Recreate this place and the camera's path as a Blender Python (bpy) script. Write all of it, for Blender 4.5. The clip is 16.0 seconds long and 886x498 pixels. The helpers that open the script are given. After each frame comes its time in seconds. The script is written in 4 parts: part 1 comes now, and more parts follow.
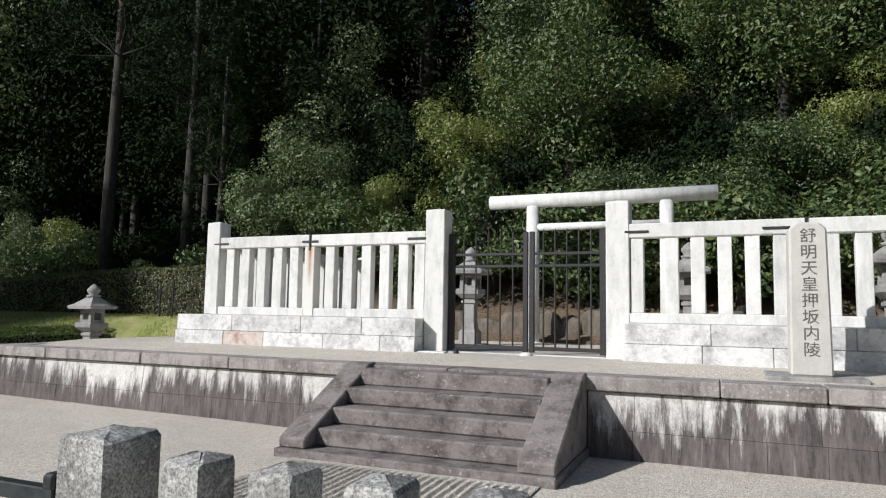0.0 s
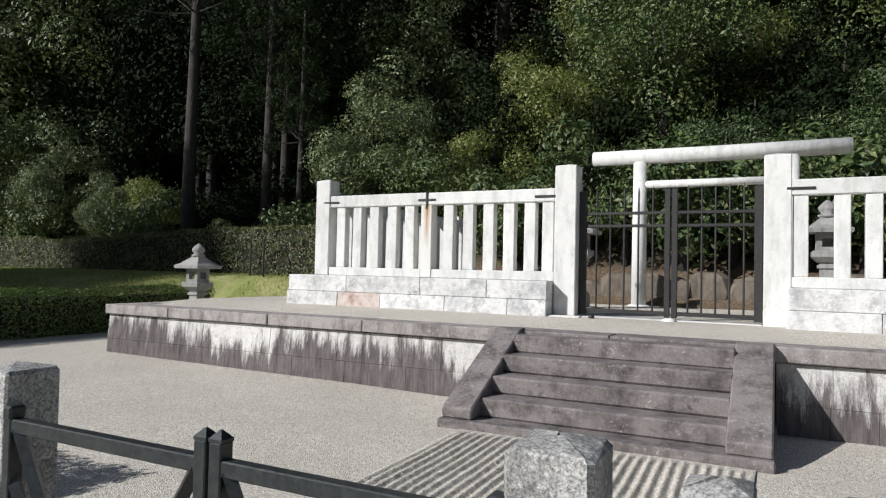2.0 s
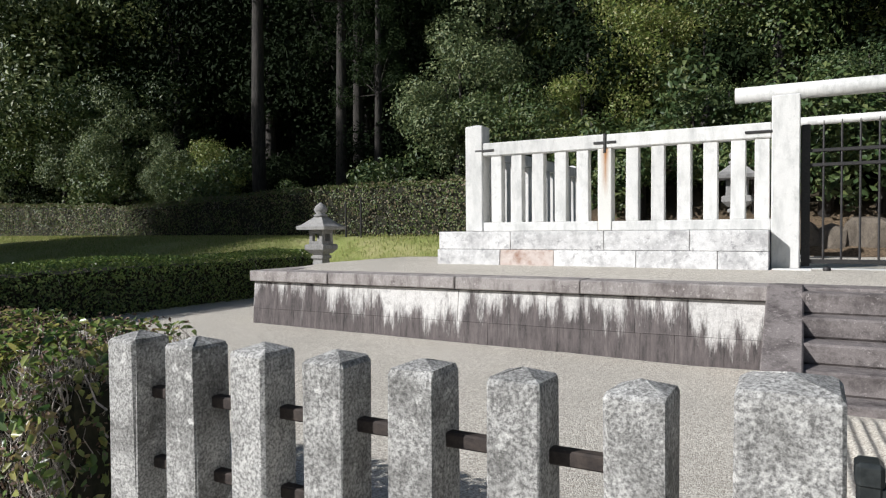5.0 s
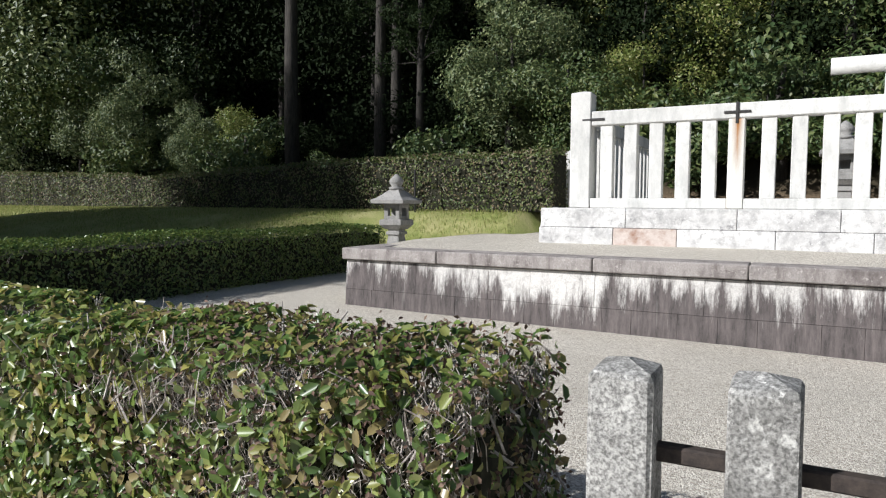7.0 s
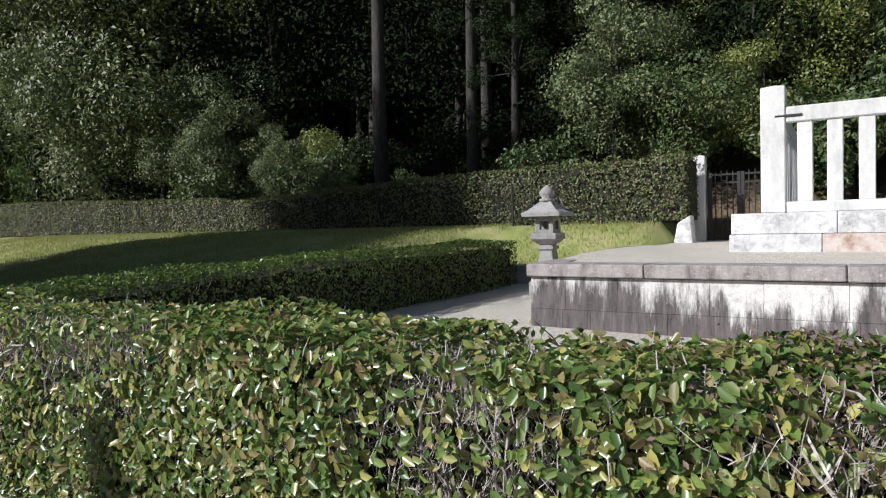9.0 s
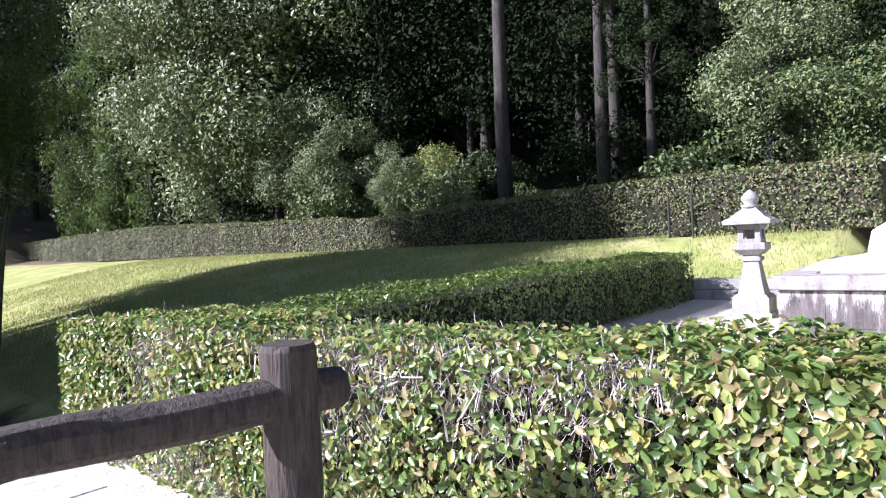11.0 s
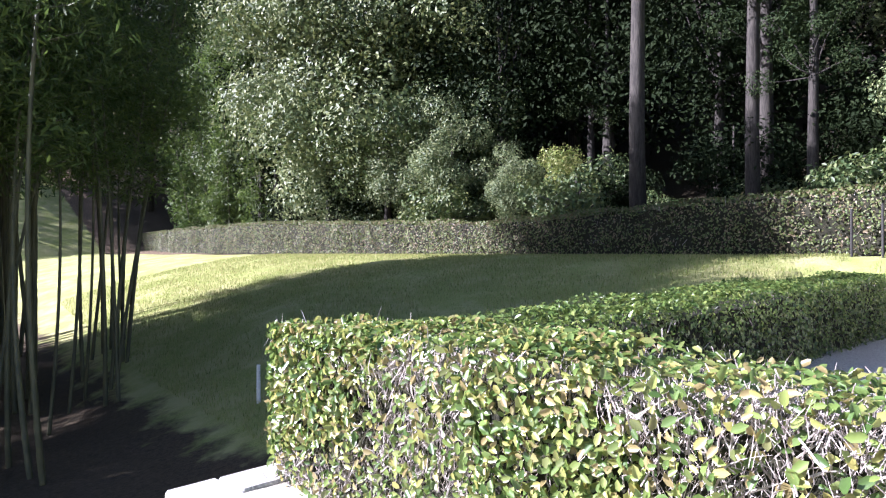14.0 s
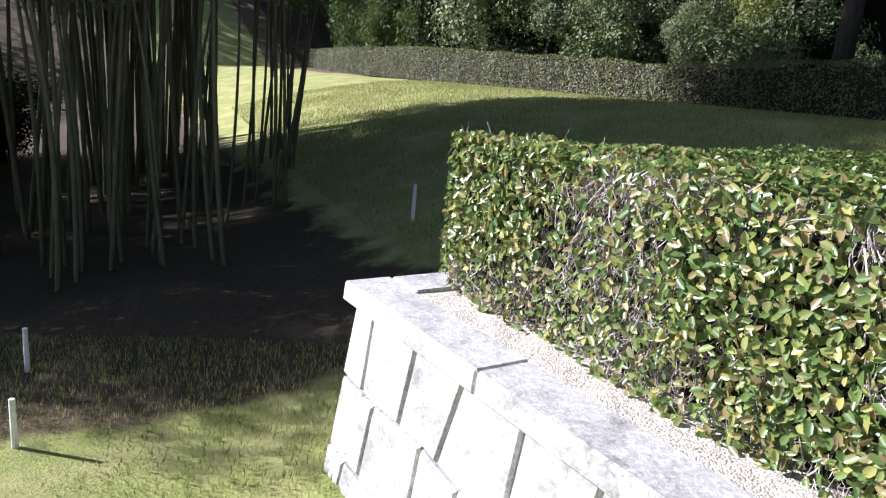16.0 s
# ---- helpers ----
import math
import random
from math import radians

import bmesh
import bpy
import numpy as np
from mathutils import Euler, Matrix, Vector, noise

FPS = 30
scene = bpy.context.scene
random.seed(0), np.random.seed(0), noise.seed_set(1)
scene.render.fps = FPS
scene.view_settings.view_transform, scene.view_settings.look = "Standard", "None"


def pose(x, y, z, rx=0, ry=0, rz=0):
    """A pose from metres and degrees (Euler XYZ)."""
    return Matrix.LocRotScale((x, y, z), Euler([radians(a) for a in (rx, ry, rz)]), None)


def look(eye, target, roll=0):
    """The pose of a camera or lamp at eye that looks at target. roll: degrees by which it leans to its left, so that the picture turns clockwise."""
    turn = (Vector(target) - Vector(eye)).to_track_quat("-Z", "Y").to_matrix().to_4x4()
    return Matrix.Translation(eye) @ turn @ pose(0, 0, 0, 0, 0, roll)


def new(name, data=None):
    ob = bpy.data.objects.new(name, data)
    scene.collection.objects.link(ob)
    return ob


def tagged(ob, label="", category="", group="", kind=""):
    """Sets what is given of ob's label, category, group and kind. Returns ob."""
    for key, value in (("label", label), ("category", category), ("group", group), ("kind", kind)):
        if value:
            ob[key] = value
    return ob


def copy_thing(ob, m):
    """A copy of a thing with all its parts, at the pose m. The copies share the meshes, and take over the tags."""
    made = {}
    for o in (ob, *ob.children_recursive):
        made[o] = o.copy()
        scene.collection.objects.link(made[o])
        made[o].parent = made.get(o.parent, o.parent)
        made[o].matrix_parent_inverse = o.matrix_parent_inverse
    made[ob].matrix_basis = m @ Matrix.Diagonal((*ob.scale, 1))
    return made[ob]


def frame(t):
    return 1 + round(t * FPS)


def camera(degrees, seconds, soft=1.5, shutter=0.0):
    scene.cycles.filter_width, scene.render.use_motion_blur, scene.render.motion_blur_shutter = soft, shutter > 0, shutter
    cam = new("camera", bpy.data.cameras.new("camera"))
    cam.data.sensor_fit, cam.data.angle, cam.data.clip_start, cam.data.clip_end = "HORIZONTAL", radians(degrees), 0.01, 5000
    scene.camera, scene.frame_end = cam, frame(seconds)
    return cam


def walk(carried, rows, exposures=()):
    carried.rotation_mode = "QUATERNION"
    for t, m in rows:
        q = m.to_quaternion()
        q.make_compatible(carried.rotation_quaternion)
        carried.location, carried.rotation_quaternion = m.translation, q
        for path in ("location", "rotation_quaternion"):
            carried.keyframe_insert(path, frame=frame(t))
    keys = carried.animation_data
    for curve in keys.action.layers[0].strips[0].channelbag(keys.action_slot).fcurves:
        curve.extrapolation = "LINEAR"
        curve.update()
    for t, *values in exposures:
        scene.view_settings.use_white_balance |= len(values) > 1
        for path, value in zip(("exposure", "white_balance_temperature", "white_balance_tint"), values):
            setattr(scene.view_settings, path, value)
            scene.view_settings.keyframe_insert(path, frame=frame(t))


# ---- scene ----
cam = camera(67.2, 16.0, 1.2)
METRES, EYE, TILT, LEAN, TURN = 11.5, 1.47, 0.0, 0.0, 22.7
ROWS = [
    (0.0, 0.0, 0.0, 0.0, -0.09, 5.39, -0.95),
    (0.5, -0.0241, 0.0149, -0.0015, 0.68, 3.71, -0.79),
    (1.0, -0.0545, 0.0195, -0.0015, 1.25, 2.08, -1.23),
    (1.5, -0.0798, 0.0258, 0.0, 0.57, 1.8, -1.11),
    (2.0, -0.104, 0.0441, 0.0011, 4.04, 1.84, -1.28),
    (2.5, -0.1357, 0.051, 0.0012, 6.52, 1.58, 1.48),
    (3.0, -0.1672, 0.0701, -0.0019, 8.37, 0.31, 1.92),
    (3.5, -0.2019, 0.0852, -0.0019, 9.44, -0.56, 1.21),
    (3.7, -0.2161, 0.0911, -0.002, 7.68, -0.27, 1.25),
    (5.8, -0.3678, 0.1506, -0.0069, 5.27, -3.2, 0.42),
    (6.0, -0.382, 0.1558, -0.007, 5.0, -3.61, 0.26),
    (6.5, -0.417, 0.1692, -0.0056, 4.0, -3.96, -0.02),
    (7.0, -0.4509, 0.1885, -0.005, 5.29, -3.89, -0.29),
    (7.5, -0.4938, 0.1922, -0.0065, 7.6, -2.97, 0.49),
    (8.0, -0.5354, 0.2034, -0.0085, 7.93, -3.05, 1.21),
    (8.2, -0.5516, 0.209, -0.0085, 8.1, -2.69, 1.34),
    (10.3, -0.7199, 0.2492, -0.0084, 11.11, -1.98, 2.96),
    (10.5, -0.735, 0.2517, -0.0084, 13.69, -1.36, 2.96),
    (11.0, -0.7704, 0.2601, -0.0096, 14.98, -0.55, 2.78),
    (11.5, -0.7984, 0.2767, -0.0113, 14.99, -0.27, 2.76),
    (12.0, -0.8208, 0.293, -0.0092, 17.16, 0.01, 3.1),
    (12.5, -0.8473, 0.2989, -0.0081, 18.1, 0.22, 2.93),
    (13.0, -0.8669, 0.3086, -0.0088, 19.29, 0.34, 2.4),
    (13.5, -0.884, 0.3182, -0.0087, 21.5, 0.45, 1.1),
    (14.0, -0.897, 0.3123, -0.0089, 22.06, 0.14, 0.24),
    (14.5, -0.9073, 0.3095, -0.0107, 24.33, -2.21, -0.64),
    (15.0, -0.9131, 0.3111, -0.0125, 31.22, -6.27, -2.1),
    (15.5, -0.9181, 0.3133, -0.0163, 33.97, -8.74, -3.02),
    (16.0, -0.9247, 0.3166, -0.0232, 34.65, -13.95, -5.08),
]
EXPOSURES = [(0.0, 0.12, 6150, 10), (3.5, 0.12, 6150, 10), (7.0, 0.3, 6150, 10), (8.2, 0.12, 6150, 11), (10.3, 1.12, 5750, 17), (11.0, 1.58, 5680, 24), (12.5, 2.02, 5660, 27), (13.5, 2.07, 5660, 27), (14.5, 2.05, 5680, 27), (15.4, 1.8, 5800, 24), (16.0, 1.25, 5850, 20)]
walk(cam, [(t, pose(0, 0, EYE, TILT, LEAN, TURN) @ pose(METRES * x, METRES * y, METRES * z, 90 + pitch, roll, yaw)) for t, x, y, z, yaw, pitch, roll in ROWS], EXPOSURES)

# ---- light ----
SUN_WAY = Vector((0.85, 1.0, -0.78)).normalized()
world = bpy.data.worlds.new("sky")
scene.world = world
world.use_nodes = True
wn = world.node_tree.nodes
sky = wn.new("ShaderNodeTexSky")
sky.sky_type, sky.sun_disc = "NISHITA", False
sky.sun_elevation = math.asin(-SUN_WAY.z)
sky.sun_rotation = math.atan2(-SUN_WAY.x, -SUN_WAY.y)
wn["Background"].inputs["Strength"].default_value = 0.05
world.node_tree.links.new(sky.outputs["Color"], wn["Background"].inputs["Color"])
sun_data = bpy.data.lights.new("sun", "SUN")
sun_data.energy, sun_data.angle, sun_data.color = 5.0, radians(0.55), (1.0, 0.965, 0.92)
sun = new("sun", sun_data)
sun.matrix_world = look((-40, -45, 40), Vector((-40, -45, 40)) + SUN_WAY)


# ---- materials ----
class Nodes:
    """A material's node tree with short helpers."""

    def __init__(self, name):
        self.mat = bpy.data.materials.new(name)
        self.mat.use_nodes = True
        self.t = self.mat.node_tree
        self.b = self.t.nodes["Principled BSDF"]

    def n(self, kind, **kw):
        node = self.t.nodes.new(kind)
        for k, v in kw.items():
            node.inputs[k].default_value = v
        return node

    def l(self, a, b):
        self.t.links.new(a, b)

    def coords(self, scale=(1, 1, 1), world_space=True):
        m = self.n("ShaderNodeMapping", Scale=scale)
        if world_space:
            self.l(self.n("ShaderNodeNewGeometry").outputs["Position"], m.inputs["Vector"])
        else:
            self.l(self.n("ShaderNodeTexCoord").outputs["Object"], m.inputs["Vector"])
        return m.outputs["Vector"]

    def noise(self, scale, detail=4.0, rough=0.6, vec=None):
        node = self.n("ShaderNodeTexNoise", Scale=scale, Detail=detail, Roughness=rough)
        self.l(vec or self.coords(), node.inputs["Vector"])
        return node.outputs["Fac"]

    def ramp(self, fac, *stops):
        node = self.n("ShaderNodeValToRGB")
        el = node.color_ramp.elements
        while len(el) < len(stops):
            el.new(0.5)
        for e, (p, c) in zip(el, stops):
            e.position = p
            e.color = (*c, 1) if isinstance(c, tuple) else (c, c, c, 1)
        self.l(fac, node.inputs["Fac"])
        return node.outputs["Color"]

    def mix(self, fac, a, b, how="MIX"):
        node = self.t.nodes.new("ShaderNodeMix")
        node.data_type, node.blend_type = "RGBA", how
        for s, v in ((0, fac), (6, a), (7, b)):
            if isinstance(v, (int, float)):
                node.inputs[s].default_value = v if s == 0 else (v, v, v, 1)
            elif isinstance(v, tuple):
                node.inputs[s].default_value = (*v, 1)
            else:
                self.l(v, node.inputs[s])
        return node.outputs[2]

    def math(self, op, a, b=0.0):
        node = self.t.nodes.new("ShaderNodeMath")
        node.operation = op
        for s, v in ((0, a), (1, b)):
            if isinstance(v, (int, float)):
                node.inputs[s].default_value = v
            else:
                self.l(v, node.inputs[s])
        return node.outputs[0]

    def end(self, colour, rough=0.85, bump=None, strength=0.3, distance=0.01, spec=0.3):
        self.l(colour, self.b.inputs["Base Color"])
        self.b.inputs["Roughness"].default_value = rough
        self.b.inputs["Specular IOR Level"].default_value = spec
        if bump is not None:
            bn = self.n("ShaderNodeBump", Strength=strength, Distance=distance)
            self.l(bump, bn.inputs["Height"])
            self.l(bn.outputs["Normal"], self.b.inputs["Normal"])
        return self.mat


def stone_material(name, pale, dark, speck, stain=0.5, grain=90.0, streak=True, crisp=0.15, lichen=0.35):
    """Weathered granite: mineral grain, damp stains, pale lichen, black algae in patches."""
    k = Nodes(name)
    fine = k.noise(grain, 5, 0.75)
    broad = k.noise(2.2, 6, 0.68)
    col = k.mix(k.ramp(fine, (0.5 - crisp, 0.0), (0.5 + crisp, 1.0)), speck, pale)
    stretch = (6, 6, 1.6) if streak else (4, 4, 4)
    streaks = k.noise(1.0, 7, 0.7, k.coords(stretch))
    col = k.mix(k.math("MULTIPLY", k.ramp(streaks, (0.47, 0.0), (0.68, 1.0)), stain), col, dark)
    col = k.mix(k.math("MULTIPLY", k.ramp(broad, (0.5, 0.0), (0.75, 1.0)), stain * 0.8), col, dark)
    spots = k.math("MULTIPLY", k.ramp(k.noise(26, 6, 0.75), (0.56, 0.0), (0.66, 1.0)), k.ramp(k.noise(3.1, 4, 0.6), (0.4, 0.2), (0.65, 1.0)))
    col = k.mix(k.math("MULTIPLY", spots, lichen), col, tuple(min(1.0, v * 1.5) for v in pale))
    algae = k.math("MULTIPLY", k.ramp(k.noise(11, 8, 0.82), (0.52, 0.0), (0.62, 1.0)), k.ramp(k.noise(1.7, 4, 0.6, k.coords((1, 1, 2.2))), (0.44, 0.0), (0.62, 1.0)))
    col = k.mix(k.math("MULTIPLY", algae, 0.25 + 0.5 * lichen), col, dark)
    rnd = k.n("ShaderNodeObjectInfo").outputs["Random"]
    col = k.mix(0.2, col, k.ramp(rnd, (0.0, 0.35), (1.0, 0.95)), "MULTIPLY")
    pits = k.math("MULTIPLY", k.noise(24, 6, 0.8), 1.6)
    return k.end(col, 0.88, k.math("ADD", k.math("ADD", fine, pits), k.math("MULTIPLY", broad, 1.5)), 0.5, 0.007)


M_WHITE = stone_material("pale_granite", (0.80, 0.79, 0.76), (0.36, 0.365, 0.35), (0.67, 0.66, 0.63), 0.5)
M_PIER = stone_material("plinth_granite", (0.80, 0.79, 0.77), (0.20, 0.195, 0.20), (0.62, 0.61, 0.60), 0.72, 90.0, False, 0.2, 1.0)
M_POST = stone_material("lichened_granite", (0.64, 0.63, 0.60), (0.07, 0.068, 0.062), (0.17, 0.166, 0.16), 0.75, 105.0, False, 0.11, 1.0)
M_STAIR = stone_material("stair_stone", (0.30, 0.27, 0.258), (0.05, 0.041, 0.04), (0.16, 0.138, 0.132), 0.85, 80.0, False, 0.25, 1.0)
M_CAP = stone_material("coping_stone", (0.44, 0.41, 0.385), (0.11, 0.09, 0.086), (0.27, 0.24, 0.228), 0.85, 70.0, True, 0.2, 0.9)
M_WALLSTONE = stone_material("retaining_granite", (0.64, 0.63, 0.61), (0.13, 0.128, 0.12), (0.38, 0.375, 0.36), 0.6, 45.0, False, 0.14, 0.9)
M_LANTERN = stone_material("lantern_stone", (0.42, 0.41, 0.39), (0.10, 0.10, 0.095), (0.26, 0.25, 0.24), 0.6)
M_BANK = stone_material("earthy_rock", (0.22, 0.185, 0.145), (0.05, 0.041, 0.032), (0.13, 0.108, 0.085), 0.7, 50.0, True, 0.2, 0.5)


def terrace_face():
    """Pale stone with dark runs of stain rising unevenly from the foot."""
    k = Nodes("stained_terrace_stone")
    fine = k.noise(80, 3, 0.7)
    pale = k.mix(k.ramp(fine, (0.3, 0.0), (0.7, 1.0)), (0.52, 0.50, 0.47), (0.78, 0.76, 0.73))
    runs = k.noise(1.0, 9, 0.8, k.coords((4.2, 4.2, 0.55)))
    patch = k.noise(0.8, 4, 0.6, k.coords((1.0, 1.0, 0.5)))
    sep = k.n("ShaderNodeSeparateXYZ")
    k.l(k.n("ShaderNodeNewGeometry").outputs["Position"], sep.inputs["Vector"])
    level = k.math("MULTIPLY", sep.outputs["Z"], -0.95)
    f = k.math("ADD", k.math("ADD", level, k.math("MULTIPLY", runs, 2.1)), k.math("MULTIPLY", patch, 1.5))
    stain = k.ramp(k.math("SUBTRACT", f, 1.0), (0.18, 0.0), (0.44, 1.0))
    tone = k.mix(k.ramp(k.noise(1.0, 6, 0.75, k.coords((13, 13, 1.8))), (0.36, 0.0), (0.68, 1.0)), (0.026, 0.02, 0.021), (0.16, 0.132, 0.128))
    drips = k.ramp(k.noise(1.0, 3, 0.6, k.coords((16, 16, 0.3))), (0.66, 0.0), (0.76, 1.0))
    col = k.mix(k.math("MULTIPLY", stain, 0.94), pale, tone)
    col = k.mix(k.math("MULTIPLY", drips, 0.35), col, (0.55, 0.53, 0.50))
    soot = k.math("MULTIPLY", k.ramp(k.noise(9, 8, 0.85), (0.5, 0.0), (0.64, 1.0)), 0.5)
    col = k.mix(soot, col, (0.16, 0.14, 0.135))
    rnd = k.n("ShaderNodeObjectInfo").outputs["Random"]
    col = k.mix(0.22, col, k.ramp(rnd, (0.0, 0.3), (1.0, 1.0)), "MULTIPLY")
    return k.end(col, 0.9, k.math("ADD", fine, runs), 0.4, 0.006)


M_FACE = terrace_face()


def gravel_material():
    k = Nodes("fine_gravel")
    v = k.n("ShaderNodeTexVoronoi", Scale=105.0)
    k.l(k.coords(), v.inputs["Vector"])
    tint = k.n("ShaderNodeSeparateColor")
    k.l(v.outputs["Color"], tint.inputs["Color"])
    stones = k.ramp(tint.outputs[0], (0.0, (0.30, 0.265, 0.22)), (0.45, (0.53, 0.485, 0.415)), (1.0, (0.78, 0.74, 0.66)))
    col = k.mix(k.math("MULTIPLY", k.ramp(k.noise(0.9, 6, 0.65), (0.42, 0.0), (0.72, 1.0)), 0.4), stones, (0.38, 0.35, 0.30))
    col = k.mix(k.math("MULTIPLY", k.ramp(k.noise(14, 4, 0.7), (0.5, 0.0), (0.7, 1.0)), 0.25), col, (0.33, 0.30, 0.26))
    h = k.math("ADD", k.math("MULTIPLY", v.outputs["Distance"], -1.0), k.math("MULTIPLY", k.noise(9, 4, 0.7), 0.8))
    return k.end(col, 0.92, h, 0.6, 0.009, 0.2)


M_GRAVEL = gravel_material()


def ground_material():
    """Mown grass on the lawn, litter and soil under the trees."""
    k = Nodes("lawn_and_litter")
    fine = k.noise(45, 4, 0.75)
    grass = k.mix(k.ramp(fine, (0.3, 0.0), (0.7, 1.0)), (0.15, 0.185, 0.048), (0.37, 0.40, 0.135))
    grass = k.mix(k.ramp(k.noise(1.1, 5, 0.6), (0.42, 0.0), (0.65, 1.0)), grass, (0.39, 0.37, 0.17))
    soil = k.mix(k.ramp(k.noise(18, 5, 0.8), (0.35, 0.0), (0.68, 1.0)), (0.05, 0.037, 0.024), (0.26, 0.19, 0.125))
    at = k.n("ShaderNodeAttribute")
    at.attribute_name = "litter"
    f = k.math("ADD", at.outputs["Fac"], k.math("MULTIPLY", k.math("SUBTRACT", k.noise(1.6, 4, 0.6), 0.5), 0.9))
    # Shade of the wood floor and bamboo hollow, mixed into the soil colour.
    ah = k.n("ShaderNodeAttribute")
    ah.attribute_name = "floor_shade"
    floor_shade = k.mix(k.noise(9, 5, 0.7), (0.022, 0.019, 0.012), (0.075, 0.062, 0.04))
    soil = k.mix(ah.outputs["Fac"], soil, floor_shade)
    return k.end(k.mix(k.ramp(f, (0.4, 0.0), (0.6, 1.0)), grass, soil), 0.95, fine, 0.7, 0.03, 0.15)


M_GROUND = ground_material()


def leaf_material(name, cols, rough=0.38, trans=0.3, spec=0.5, vary=0.35):
    """Leaves: colour by leaf, a gloss coat, some light through the blade."""
    k = Nodes(name)
    isl = k.n("ShaderNodeNewGeometry").outputs["Random Per Island"]
    step = 1.0 / len(cols)
    col = k.ramp(isl, *[(i * step, c) for i, c in enumerate(cols)])
    ob = k.n("ShaderNodeObjectInfo").outputs["Random"]
    col = k.mix(vary, col, k.ramp(ob, (0.0, (0.55, 0.62, 0.6)), (0.5, (0.9, 0.95, 0.75)), (1.0, (1.0, 0.92, 0.55))), "MULTIPLY")
    col = k.mix(vary, col, k.ramp(k.noise(1.4, 4, 0.6), (0.3, 0.35), (0.7, 1.0)), "MULTIPLY")
    k.end(col, rough, None, spec=spec)
    tr = k.n("ShaderNodeBsdfTranslucent")
    k.l(col, tr.inputs["Color"])
    mx = k.n("ShaderNodeMixShader", Fac=trans)
    k.l(k.b.outputs[0], mx.inputs[1])
    k.l(tr.outputs[0], mx.inputs[2])
    k.l(mx.outputs[0], k.t.nodes["Material Output"].inputs["Surface"])
    return k.mat


M_HEDGE_NEAR = leaf_material("clipped_hedge_leaf", [(0.06, 0.125, 0.028), (0.14, 0.225, 0.055), (0.27, 0.36, 0.09), (0.08, 0.16, 0.04), (0.42, 0.46, 0.14), (0.07, 0.145, 0.036), (0.58, 0.52, 0.16), (0.19, 0.28, 0.07), (0.10, 0.18, 0.046), (0.36, 0.29, 0.13)], 0.34, 0.42, 0.85, 0.12)
M_HEDGE_SIDE = leaf_material("side_hedge_leaf", [(0.05, 0.095, 0.022), (0.09, 0.15, 0.033), (0.14, 0.205, 0.045), (0.07, 0.12, 0.028), (0.19, 0.235, 0.06)], 0.35, 0.28, 0.6, 0.15)
M_HEDGE_FAR = leaf_material("far_hedge_leaf", [(0.08, 0.125, 0.036), (0.14, 0.19, 0.06), (0.20, 0.225, 0.085), (0.10, 0.14, 0.045), (0.25, 0.19, 0.125)], 0.45, 0.25, 0.35, 0.45)
M_TREE = leaf_material("broad_leaf", [(0.04, 0.075, 0.026), (0.07, 0.115, 0.04), (0.115, 0.16, 0.055), (0.05, 0.09, 0.032), (0.16, 0.19, 0.07)], 0.48, 0.2, 0.38)
M_SILVER = leaf_material("silvery_broad_leaf", [(0.06, 0.10, 0.045), (0.13, 0.175, 0.078), (0.22, 0.26, 0.125), (0.085, 0.13, 0.056), (0.28, 0.31, 0.15)], 0.5, 0.25, 0.35)
# The wood's deep shade, put into the leaf colour of the background trees.
M_SHADE_LEAF = leaf_material("shade_dark_leaf", [(0.008, 0.015, 0.006), (0.014, 0.024, 0.009), (0.021, 0.032, 0.013), (0.011, 0.02, 0.008)], 0.75, 0.05, 0.08)
M_TREE_LIGHT = leaf_material("light_broad_leaf", [(0.11, 0.165, 0.042), (0.20, 0.26, 0.066), (0.29, 0.33, 0.09), (0.15, 0.205, 0.05), (0.33, 0.32, 0.12)], 0.4, 0.34, 0.5, 0.3)
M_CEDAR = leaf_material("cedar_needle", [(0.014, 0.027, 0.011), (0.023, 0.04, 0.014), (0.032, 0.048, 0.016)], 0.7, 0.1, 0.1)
M_BAMBOO_LEAF = leaf_material("bamboo_leaf", [(0.06, 0.105, 0.03), (0.095, 0.15, 0.038), (0.14, 0.19, 0.047), (0.07, 0.115, 0.03)], 0.5, 0.42, 0.3)
M_DRY = leaf_material("withered_leaf", [(0.17, 0.11, 0.08), (0.26, 0.18, 0.14), (0.11, 0.07, 0.055)], 0.7, 0.2, 0.2, 0.1)
M_GRASS = leaf_material("grass_blade", [(0.15, 0.195, 0.05), (0.25, 0.295, 0.085), (0.34, 0.375, 0.125), (0.40, 0.37, 0.17)], 0.55, 0.35, 0.2, 0.2)


def plain_material(name, a, b, scale=20.0, rough=0.6, metal=0.0, stretch=(1, 1, 1), bump=0.3, dist=0.005, spec=0.4):
    k = Nodes(name)
    f = k.noise(scale, 5, 0.7, k.coords(stretch, False))
    g = k.noise(scale * 0.13, 3, 0.6, k.coords((1, 1, 1)))
    col = k.mix(k.ramp(f, (0.35, 0.0), (0.65, 1.0)), a, b)
    col = k.mix(0.35, col, k.ramp(g, (0.3, 0.45), (0.7, 1.0)), "MULTIPLY")
    k.b.inputs["Metallic"].default_value = metal
    return k.end(col, rough, f, bump, dist, spec)


